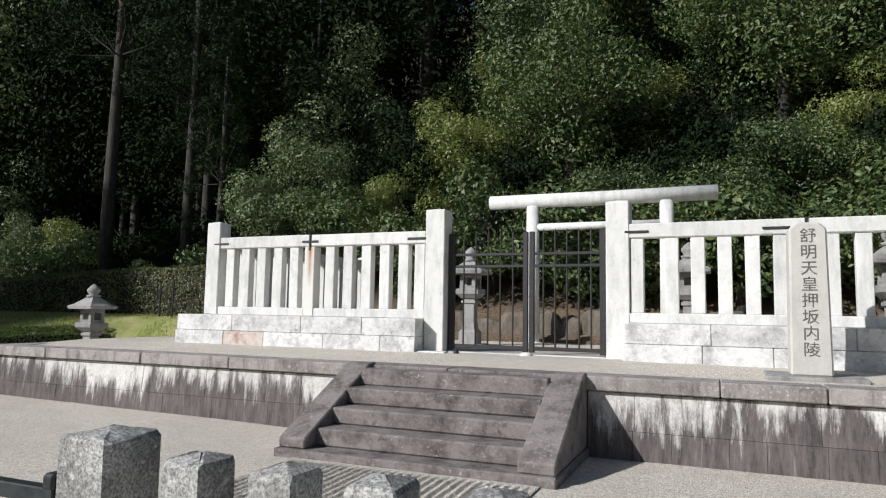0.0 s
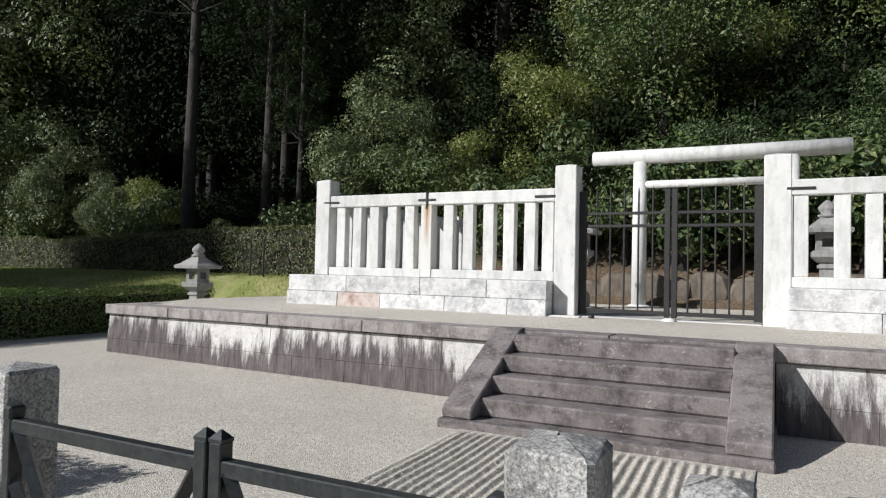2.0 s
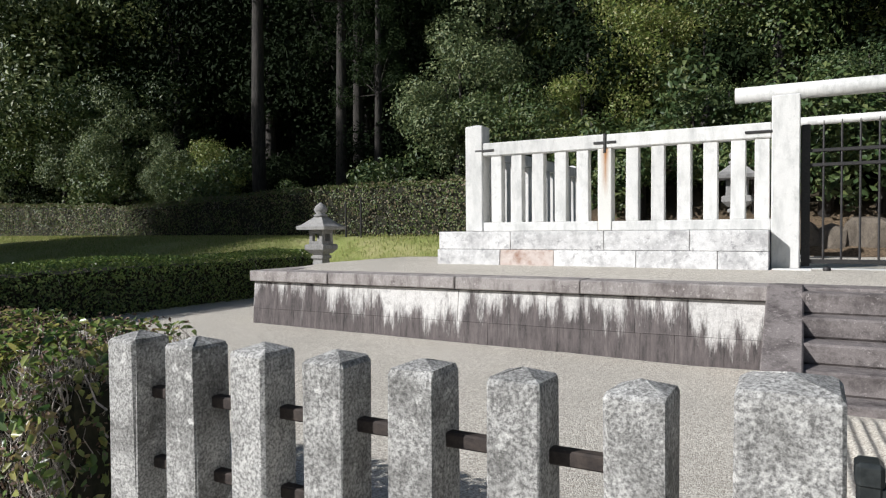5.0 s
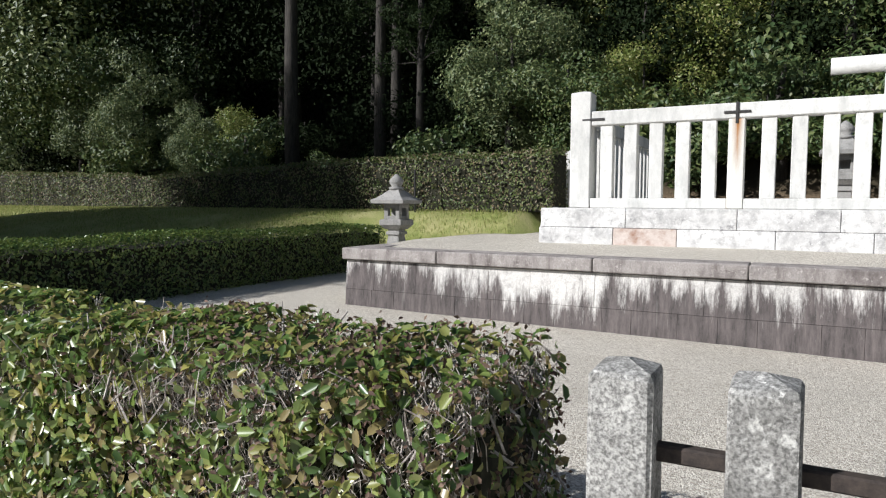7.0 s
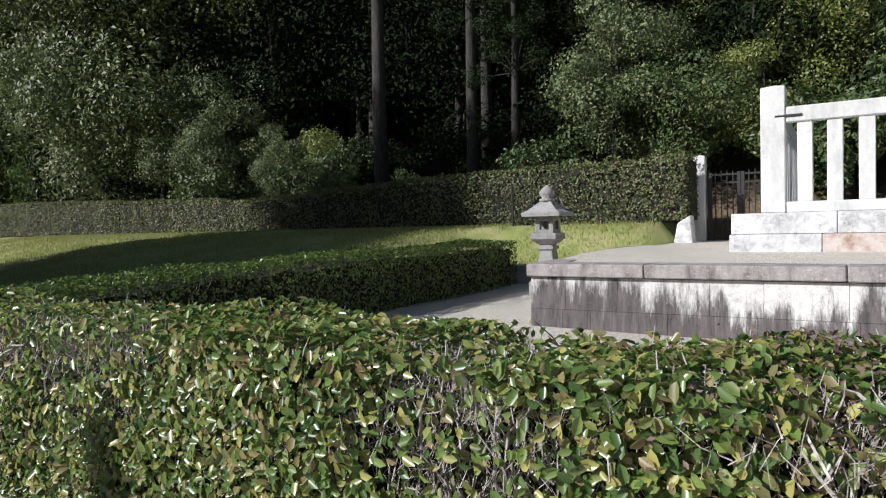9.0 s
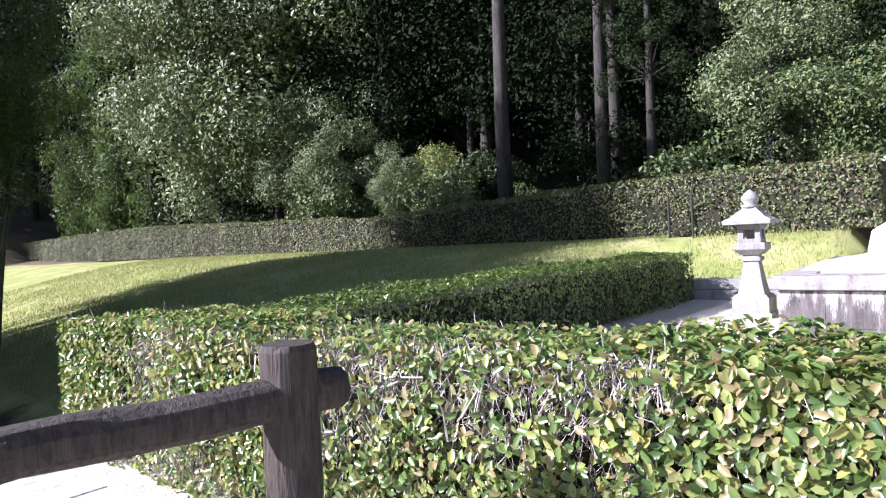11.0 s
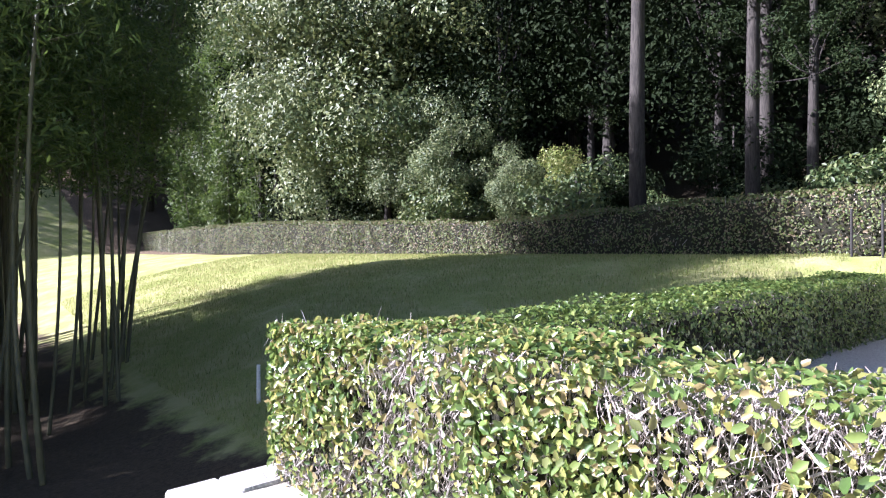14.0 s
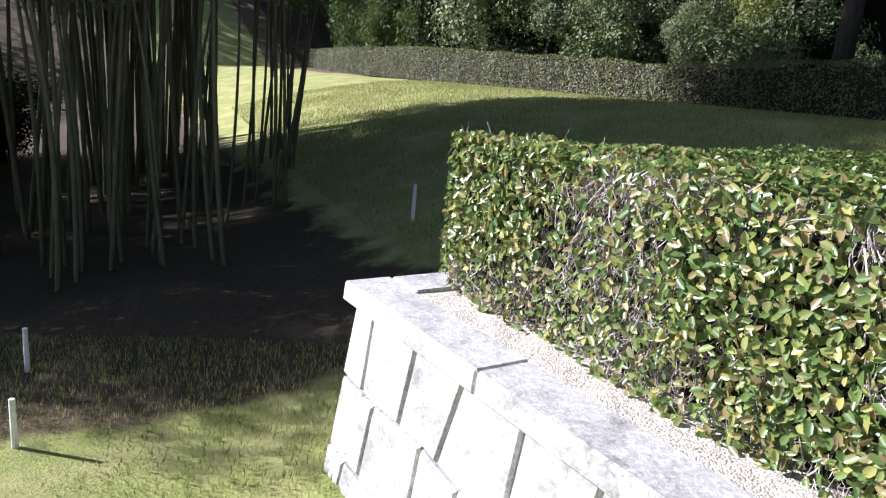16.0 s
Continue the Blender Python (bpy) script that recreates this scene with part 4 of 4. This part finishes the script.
    if twigs:
        bm = bmesh.new()
        if R:
            R, RN = np.concatenate(R), np.concatenate(RN)
            some = rng.choice(len(R), min(len(R), int(twigs * 0.65)), replace=False)
            rest = rng.choice(len(P), twigs - len(some))
            TP, TN = np.concatenate([R[some], P[rest]]), np.concatenate([RN[some], N[rest]])
        else:
            rest = rng.choice(len(P), twigs)
            TP, TN = P[rest], N[rest]
        for i in range(len(TP)):
            p, n = Vector(TP[i]), Vector(TN[i])
            big = i % 9 == 0
            up = (n * random.uniform(-0.5, 0.3) + Vector((random.uniform(-0.6, 0.6), random.uniform(-0.4, 0.4), random.uniform(0.3, 1.4)))).normalized()
            s = random.uniform(0.10, 0.22) if big else random.uniform(0.05, 0.13)
            q0 = p - n * (0.05 if n.z < 0.5 else 0.08) - up * s * 0.6
            q1 = q0 + up * s * 0.5 + Vector([random.uniform(-0.03, 0.03) for _ in range(3)])
            q2 = q1 + (up + Vector([random.uniform(-0.6, 0.6) for _ in range(3)])) * s * 0.4
            r = random.uniform(0.003, 0.0055) if big else random.uniform(0.001, 0.0024)
            add_tube(bm, [q0, q1, q2], [r, r * 0.85, r * 0.45], 4 if big else 3, False)
        tagged(part("branchwork", bm, M_TWIG, h, "bare grey twigs"), kind="stuff")
    if twigs > 5000:
        end = P[rng.choice(np.flatnonzero(P[:, 0] > -8.2 + 0.9 * rng.uniform(0, 1, len(P))), 7000)]
        leaves("dry_leaves", end + rng.normal(0, 0.02, end.shape), np.tile([0.3, -0.6, 0.4], (len(end), 1)), 0.024, 0.012, h, M_DRY, 0.1, 0.3, None, "withered brown leaves")
    return h


def near_level(x, y):
    return -0.02 + 0.12 * smooth01((y - 2.0) / 3.0) + 0 * x


hedge("front_hedge", [(-14.44, 1.40), (-6.33, 1.40)], 0.74, near_level, 0.965, 0.05, 3000, M_HEDGE_NEAR, "clipped broad-leaved hedge with yellowing leaves and bare twigs", 0.66, 24000)
hedge("side_hedge", [(-13.32, 2.02), (-13.12, 11.6)], 0.85, near_level, lambda x: 0.86 + 0 * x, 0.055, 1100, M_HEDGE_SIDE, "long clipped green hedge beside the gravel", 0.0, 500)


def back_top(x):
    return np.interp(x, [-66, -50, -39, -33, -24.5, -20, -16.2, -10], [1.42, 1.5, 1.5, 1.3, 1.02, 1.2, 1.34, 1.36]) + 0.02 * np.sin(x * 2.3)


hedge("back_hedge", [(-64, 19.0), (-50, 16.6), (-39, 15.6), (-32, 15.3), (-24, 15.05), (-17, 14.7), (-10.45, 14.2)], 1.0, lambda x, y: 1.27 + 0.0 * x, back_top, 0.075, 420, M_HEDGE_FAR, "tall clipped hedge with thin brownish patches before the wood", 0.55, 2600, False)


# ---- trees ----
def crown(parent, blobs, count, leaf, mat, droop=0.3, width=0.5, name="crown"):
    """Leaves on the shells of many uneven clumps."""
    w = np.array([b[3] ** 2 for b in blobs])
    pick = rng.choice(len(blobs), count, p=w / w.sum())
    B = np.array(blobs)[pick]
    v = unit(rng.normal(0, 1, (count, 3)))
    r = B[:, 3:4] * (1.04 - np.abs(rng.normal(0, 0.24, (count, 1)))) * (1 + 0.22 * np.sin(v[:, 0:1] * 7 + B[:, 0:1] * 9) * np.sin(v[:, 1:2] * 6 + v[:, 2:3] * 5))
    pos = B[:, :3] + v * r * np.array([1, 1, 0.8])
    return leaves(name, pos, v + np.array([0, 0, 0.25]), leaf, leaf * width, parent, mat, droop)


def clumps(n, centre, spread, r0, r1):
    out = []
    for _ in range(n):
        v = rng.normal(0, 1, 3)
        v = v / np.linalg.norm(v) * rng.uniform(0.35, 1.0)
        out.append((*(np.array(centre) + v * np.array(spread)), rng.uniform(r0, r1)))
    return out


def limbs(parent, start, blobs, r):
    bm = bmesh.new()
    s = Vector(start)
    for b in blobs:
        e = Vector(b[:3])
        m = s.lerp(e, 0.5) + Vector([random.uniform(-0.2, 0.2) for _ in range(3)])
        add_tube(bm, [s, m, e], [r, r * 0.6, r * 0.25], 5, False)
    tagged(part("branchwork", bm, M_BARK, parent), kind="stuff")


def broad_tree(label, height, spread, n, count, leaf, mat, low=0.25, name="broadleaf_tree"):
    """A tree at the world's origin, to be copied into place."""
    t = thing(name, (0, 0, 0), label, "tree")
    c = (0, 0, height * (1 + low) / 2)
    bl = clumps(n, c, (spread, spread, height * (1 - low) / 2 * 0.85), spread * 0.27, spread * 0.49)
    part("trunk", tube([(0, 0, -0.5), (0.05, 0.03, height * 0.25), (-0.06, 0.05, height * 0.5), (0.03, 0, height * 0.78)], [0.05 * spread + 0.06, 0.05 * spread + 0.03, 0.08, 0.03], 8, True, 0.06), M_BARK, t, smooth=True)
    limbs(t, (0, 0, height * 0.4), bl[: min(n, 9)], 0.06)
    crown(t, bl, count, leaf, mat)
    return t


def conifer(label, height, bare, spread, count):
    t = thing("cedar_tree", (0, 0, 0), label, "tree")
    part("trunk", tube([(0, 0, -0.6), (0.02, 0, height * 0.2), (-0.05, 0.03, height * 0.5), (0, 0, height)], [0.28, 0.23, 0.18, 0.04], 12, True, 0.05), M_BARK, t, smooth=True)
    bl = []
    for k in range(34):
        f = k / 33
        z = bare + (height - bare) * f
        a = k * 2.4
        r = spread * (1 - 0.75 * f) * rng.uniform(0.45, 1)
        bl.append((r * math.cos(a), r * math.sin(a), z, spread * 0.34 * (1 - 0.5 * f)))
    limbs(t, (0, 0, bare), bl[:10], 0.04)
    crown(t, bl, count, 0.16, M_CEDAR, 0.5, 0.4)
    return t


BROAD = [
    broad_tree("evergreen broadleaf tree with dark glossy leaves", 6.5, 2.5, 22, 13000, 0.15, M_TREE, 0.05),
    broad_tree("evergreen broadleaf tree with dark glossy leaves", 8.5, 2.7, 26, 15000, 0.15, M_TREE, 0.15),
    broad_tree("broadleaf tree with pale yellow-green leaves", 6.0, 2.4, 20, 12000, 0.145, M_TREE_LIGHT, 0.08),
    broad_tree("low evergreen shrub under the trees", 2.6, 1.4, 14, 4000, 0.135, M_TREE, 0.0, "shrub"),
    broad_tree("tall broadleaf tree with a full silvery crown", 14.0, 3.5, 70, 75000, 0.15, M_SILVER, 0.0),
    broad_tree("tall tree with shade painted into its high crown", 15.0, 3.8, 44, 7500, 0.22, M_SHADE_LEAF, 0.1),
    broad_tree("tree leafy down to the ground with shade painted into its leaves", 13.0, 4.2, 36, 7000, 0.27, M_SHADE_LEAF, 0.0),
    broad_tree("bush with shade painted into its leaf colour", 6.0, 2.6, 24, 4000, 0.22, M_SHADE_LEAF, 0.0),
    broad_tree("evergreen tree with silvery glossy leaves", 8.0, 2.3, 24, 17000, 0.135, M_SILVER, 0.1),
]
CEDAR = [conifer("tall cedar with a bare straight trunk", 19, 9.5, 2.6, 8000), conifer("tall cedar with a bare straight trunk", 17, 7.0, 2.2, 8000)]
for first in BROAD + CEDAR:
    first["group"] = "trees of the wood"
used = set()


def plant(src, x, y, s=1.0, turn=None, dz=0.0, sz=None, tilt=0.0):
    z = float(ground_level(x, y)) + dz
    m = pose(x, y, z, random.uniform(-tilt, tilt), random.uniform(-tilt, tilt), random.uniform(0, 360) if turn is None else turn) @ Matrix.Diagonal((s, s, sz or s, 1))
    if src.name not in used:
        used.add(src.name)
        src.matrix_basis = m
        return src
    return copy_thing(src, m)


# trees that stand out
plant(BROAD[4], -38.5, 19.2, 1.4)
plant(BROAD[4], -34.6, 21.0, 1.2, 140)
plant(BROAD[4], -41.0, 22.0, 1.5, 60)
plant(BROAD[1], -31.0, 20.6, 1.1)
plant(BROAD[1], -33.5, 18.6, 0.85)
plant(BROAD[8], -29.5, 18.6, 0.8)
plant(BROAD[8], -26.0, 18.2, 0.62)
plant(BROAD[3], -23.2, 18.0, 1.2)
plant(BROAD[3], -29.0, 17.4, 1.0)
plant(BROAD[2], -24.6, 18.6, 0.6, 200)
plant(BROAD[8], -13.0, 18.0, 0.98)
plant(BROAD[2], -9.4, 18.6, 1.0)
plant(BROAD[0], -11.2, 17.6, 0.7)
plant(BROAD[3], -14.8, 17.2, 0.9)
plant(BROAD[2], -8.0, 20.6, 1.25, 70)
plant(BROAD[8], -13.6, 22.5, 1.35, 30)
plant(BROAD[0], -25.6, 18.4, 0.62)
plant(BROAD[8], -31.6, 18.6, 0.95, 200)
plant(BROAD[8], -39.5, 20.6, 1.3, 310)
plant(CEDAR[0], -20.9, 17.8, 1.0)
plant(CEDAR[0], -17.8, 18.5, 0.8)
plant(CEDAR[1], -17.75, 19.4, 0.8)
plant(CEDAR[1], -16.28, 18.5, 0.74)
plant(CEDAR[1], -47.5, 20.5, 1.0)
plant(CEDAR[0], -43.5, 24.0, 1.0)
plant(BROAD[1], -52.0, 22.5, 1.1)
plant(BROAD[1], -58.0, 24.0, 1.2)
plant(BROAD[5], -47.0, 27.0, 1.0)
# hillside behind the torii
for kind, x, y, s in ((2, -2.35, 24.0, 1.2), (2, -7.5, 22.0, 1.1), (1, -6.5, 25.0, 1.05), (2, 3.6, 21.0, 1.15), (2, -10.2, 22.6, 1.25), (2, -5.2, 23.6, 1.35), (2, -8.6, 25.0, 1.5), (0, 0.5, 27.0, 1.3), (0, 2.0, 20.0, 1.0), (0, 0.0, 19.0, 0.85),
                      (0, -2.5, 19.2, 0.85), (0, -5.6, 18.8, 0.75), (1, -4.5, 21.5, 0.9), (2, 5.5, 24.5, 1.2), (1, 2.0, 24.5, 1.1), (2, -0.3, 30.0, 1.4), (1, -4.0, 28.5, 1.3), (1, 6.5, 28.0, 1.3), (0, 5.0, 18.8, 0.9), (0, 7.5, 21.0, 1.1)):
    plant(BROAD[kind], x, y, s, None, -0.3)
x = -9.0
while x < 9:
    plant(BROAD[3], x, random.uniform(17.5, 18.2), random.uniform(0.85, 1.2))
    x += random.uniform(1.1, 1.8)
# Filler rows: their darkened leaf colour stands for shade between the lit crowns.
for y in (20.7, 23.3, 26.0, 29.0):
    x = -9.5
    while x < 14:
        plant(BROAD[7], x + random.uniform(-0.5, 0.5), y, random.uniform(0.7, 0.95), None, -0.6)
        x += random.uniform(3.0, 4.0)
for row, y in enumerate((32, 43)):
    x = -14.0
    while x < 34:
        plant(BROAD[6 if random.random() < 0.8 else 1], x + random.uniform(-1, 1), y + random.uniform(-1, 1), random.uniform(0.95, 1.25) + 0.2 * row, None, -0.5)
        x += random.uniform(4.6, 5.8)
# deep wood, mostly trees whose leaf colour is darkened to stand for shade
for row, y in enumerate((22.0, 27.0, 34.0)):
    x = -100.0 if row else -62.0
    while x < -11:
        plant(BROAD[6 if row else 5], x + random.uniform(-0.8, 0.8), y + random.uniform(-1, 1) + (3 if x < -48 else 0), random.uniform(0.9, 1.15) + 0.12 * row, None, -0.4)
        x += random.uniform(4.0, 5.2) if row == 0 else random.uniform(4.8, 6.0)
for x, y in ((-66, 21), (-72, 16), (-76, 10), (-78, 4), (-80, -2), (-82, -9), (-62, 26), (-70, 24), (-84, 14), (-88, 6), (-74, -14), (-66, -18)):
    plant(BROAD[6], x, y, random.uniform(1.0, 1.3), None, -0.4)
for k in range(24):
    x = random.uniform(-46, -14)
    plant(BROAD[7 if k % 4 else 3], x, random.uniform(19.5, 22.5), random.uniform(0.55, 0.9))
for x, y in ((-25.5, 22.5), (-19.2, 22.0)):
    plant(CEDAR[1], x, y, 0.8)


# ---- bamboo ----
def bamboo(height, lean, count, low, leaf):
    b = thing("bamboo", (0, 0, 0), "tall green bamboo with a bare lower culm", "bamboo", "bamboo grove")
    pts, rad = [], []
    n = int(height * 2.4)
    for k in range(n + 1):
        f = k / n
        z = height * f
        for dz, r in ((0, 1.16), (0.03, 1.0)):
            pts.append((lean * f ** 2.2, 0.12 * math.sin(f * 3), z + dz))
            rad.append((0.026 + 0.0017 * height) * (1 - 0.75 * f) * r)
    part("culm", tube(pts, rad, 7), M_CULM, b, smooth=True)
    bl = []
    for k in range(int(height * 2.6)):
        f = rng.uniform(low, 1.0)
        a = rng.uniform(0, 6.28)
        r = rng.uniform(0.2, 1.0) * (1.2 - 0.5 * f)
        bl.append((lean * f ** 2.2 + r * math.cos(a), r * math.sin(a), height * f + rng.uniform(-0.3, 0.2), rng.uniform(0.3, 0.7)))
    br = bmesh.new()
    for q in bl:
        f = min(q[2] / height, 1)
        add_tube(br, [(lean * f ** 2.2, 0, q[2] - 0.3), q[:3]], [0.01, 0.004], 3, False)
    tagged(part("branchwork", br, M_CULM, b), kind="stuff")
    crown(b, bl, count, leaf, M_BAMBOO_LEAF, 0.6, 0.2, "foliage")
    return b


BAMBOO = [bamboo(17.0, 1.6, 2900, 0.38, 0.28), bamboo(9.0, -0.8, 2300, 0.58, 0.2), bamboo(7.8, 0.6, 2200, 0.42, 0.2), bamboo(10.0, 1.3, 1500, 0.6, 0.2)]


def grove(n, xs, ys, kinds, smin=0.85, smax=1.1):
    for _ in range(n):
        x, y = random.uniform(*xs), random.uniform(*ys)
        plant(BAMBOO[random.choice(kinds)], x, y, random.uniform(smin, smax), None, 0, None, 4)


for k in range(18):
    plant(BAMBOO[3], random.uniform(-22.8, -20.0), random.uniform(-0.4, 2.4), random.uniform(0.8, 1.0), random.uniform(0, 360), 0, random.uniform(0.6, 1.0), 5)
for k in range(17):
    f = random.uniform(0, 1)
    plant(BAMBOO[3], -22.0 - 5.5 * f + random.uniform(-0.4, 0.4), 2.9 + 2.4 * f + random.uniform(-0.9, 0.2), random.uniform(0.75, 1.0), random.uniform(-50, 50), 0, random.uniform(0.65, 1.0), 5)
grove(30, (-32.8, -30), (1.3, 3.8), (0,), 0.9, 1.05)
grove(34, (-28.5, -23.5), (-1.0, 3.0), (1,), 0.95, 1.1)
# Mostly out of view to the left, added to shade the near lawn.
grove(26, (-33.3, -27.5), (-5.0, -1.0), (1,), 0.95, 1.1)
grove(22, (-30.5, -26.5), (1.0, 3.6), (1,), 1.2, 1.35)
for k in range(26):
    plant(BAMBOO[0], random.uniform(-62, -47), random.uniform(19.5, 23), random.uniform(1.0, 1.25), None, -6.5, None, 4)
# Unseen culms beyond the left edge, added to keep sun off the hollow.
for k in range(48):
    y = random.uniform(-11, -3.5)
    plant(BAMBOO[random.choice((1, 2))], -17.1 + 0.85 * y - 6.5 * random.random() ** 1.3, y, 0.95, None, 0, random.uniform(0.75, 0.95), 5)
# Taller unseen culms, added only to shade the near grove from behind.
for k in range(30):
    y = random.uniform(-11.5, -8)
    plant(BAMBOO[0], -20.5 + 0.85 * y - 13 * random.random(), y, 0.9, None, 0, random.uniform(0.74, 0.82))
# Bushes with shade in their leaf colour, a dark backdrop behind the culms.
for k in range(20):
    plant(BROAD[7], random.uniform(-37, -29), random.uniform(-6.5, -0.5), random.uniform(0.5, 0.75))

# ---- grass blades ----
def grass_patch(name, n, xs, ys, keep, size, label):
    x, y = rng.uniform(*xs, n), rng.uniform(*ys, n)
    ok = keep(x, y)
    x, y = x[ok], y[ok]
    z = ground_level(x, y)
    base = thing(name, (float(x.mean()), float(y.mean()), float(z.min())), label, "grass", kind="stuff")
    pos = np.stack([x, y, z + size * 0.4], 1)
    up = np.tile(np.array([0.0, 0, 2.2]), (len(x), 1))
    o = rng.normal(0, 1, (len(x), 3)) * np.array([1, 1, 0.1])
    leaves("blades", pos, o, size, size * 0.13, base, M_GRASS, 0.0, 0.1, up)


grass_patch("lawn_grass", 100000, (-36, -14.4), (2.5, 15), lambda x, y: (y > 3 + 0.15 * (-x - 15)), 0.09, "short mown grass on the slope")
grass_patch("verge_grass", 2600, (-13.9, -10.9), (12.1, 14.2), lambda x, y: y > 0, 0.09, "short dry grass below the tall hedge")
grass_patch("bank_grass", 26000, (-18.5, -14.2), (-3.5, 3.0), lambda x, y: (x < -14.25) & (x - 0.85 * y > -17.5), 0.06, "thin grass at the foot of the retaining wall")

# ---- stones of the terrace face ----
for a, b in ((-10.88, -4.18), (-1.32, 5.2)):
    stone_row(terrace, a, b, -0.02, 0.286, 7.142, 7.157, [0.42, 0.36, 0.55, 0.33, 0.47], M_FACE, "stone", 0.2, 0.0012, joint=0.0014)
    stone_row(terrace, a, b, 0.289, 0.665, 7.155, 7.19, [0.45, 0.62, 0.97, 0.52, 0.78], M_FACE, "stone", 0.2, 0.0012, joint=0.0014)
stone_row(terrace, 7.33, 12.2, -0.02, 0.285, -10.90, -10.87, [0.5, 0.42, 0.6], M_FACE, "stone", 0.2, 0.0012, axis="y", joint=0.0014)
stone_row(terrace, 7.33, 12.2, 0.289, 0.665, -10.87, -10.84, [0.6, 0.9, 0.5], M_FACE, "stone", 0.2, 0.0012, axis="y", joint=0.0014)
CAPS = [-10.92, -9.5, -7.57, -6.02, -4.12, -2.9, -1.5, -0.03, 0.89, 2.5, 4.1, 5.4]
for a, b in zip(CAPS, CAPS[1:]):
    part("coping", box(a + 0.004, b - 0.004, 7.12 + random.uniform(0, 0.006), 7.55, 0.678, 0.828, 0.012, 0.003), M_STAIR if -4.2 < a < -1.6 else M_CAP, terrace)
for k in range(3):
    part("coping", box(-10.92, -10.57, 7.555 + 1.55 * k, 7.555 + 1.546 * (k + 1), 0.678, 0.828, 0.012, 0.003), M_CAP, terrace)
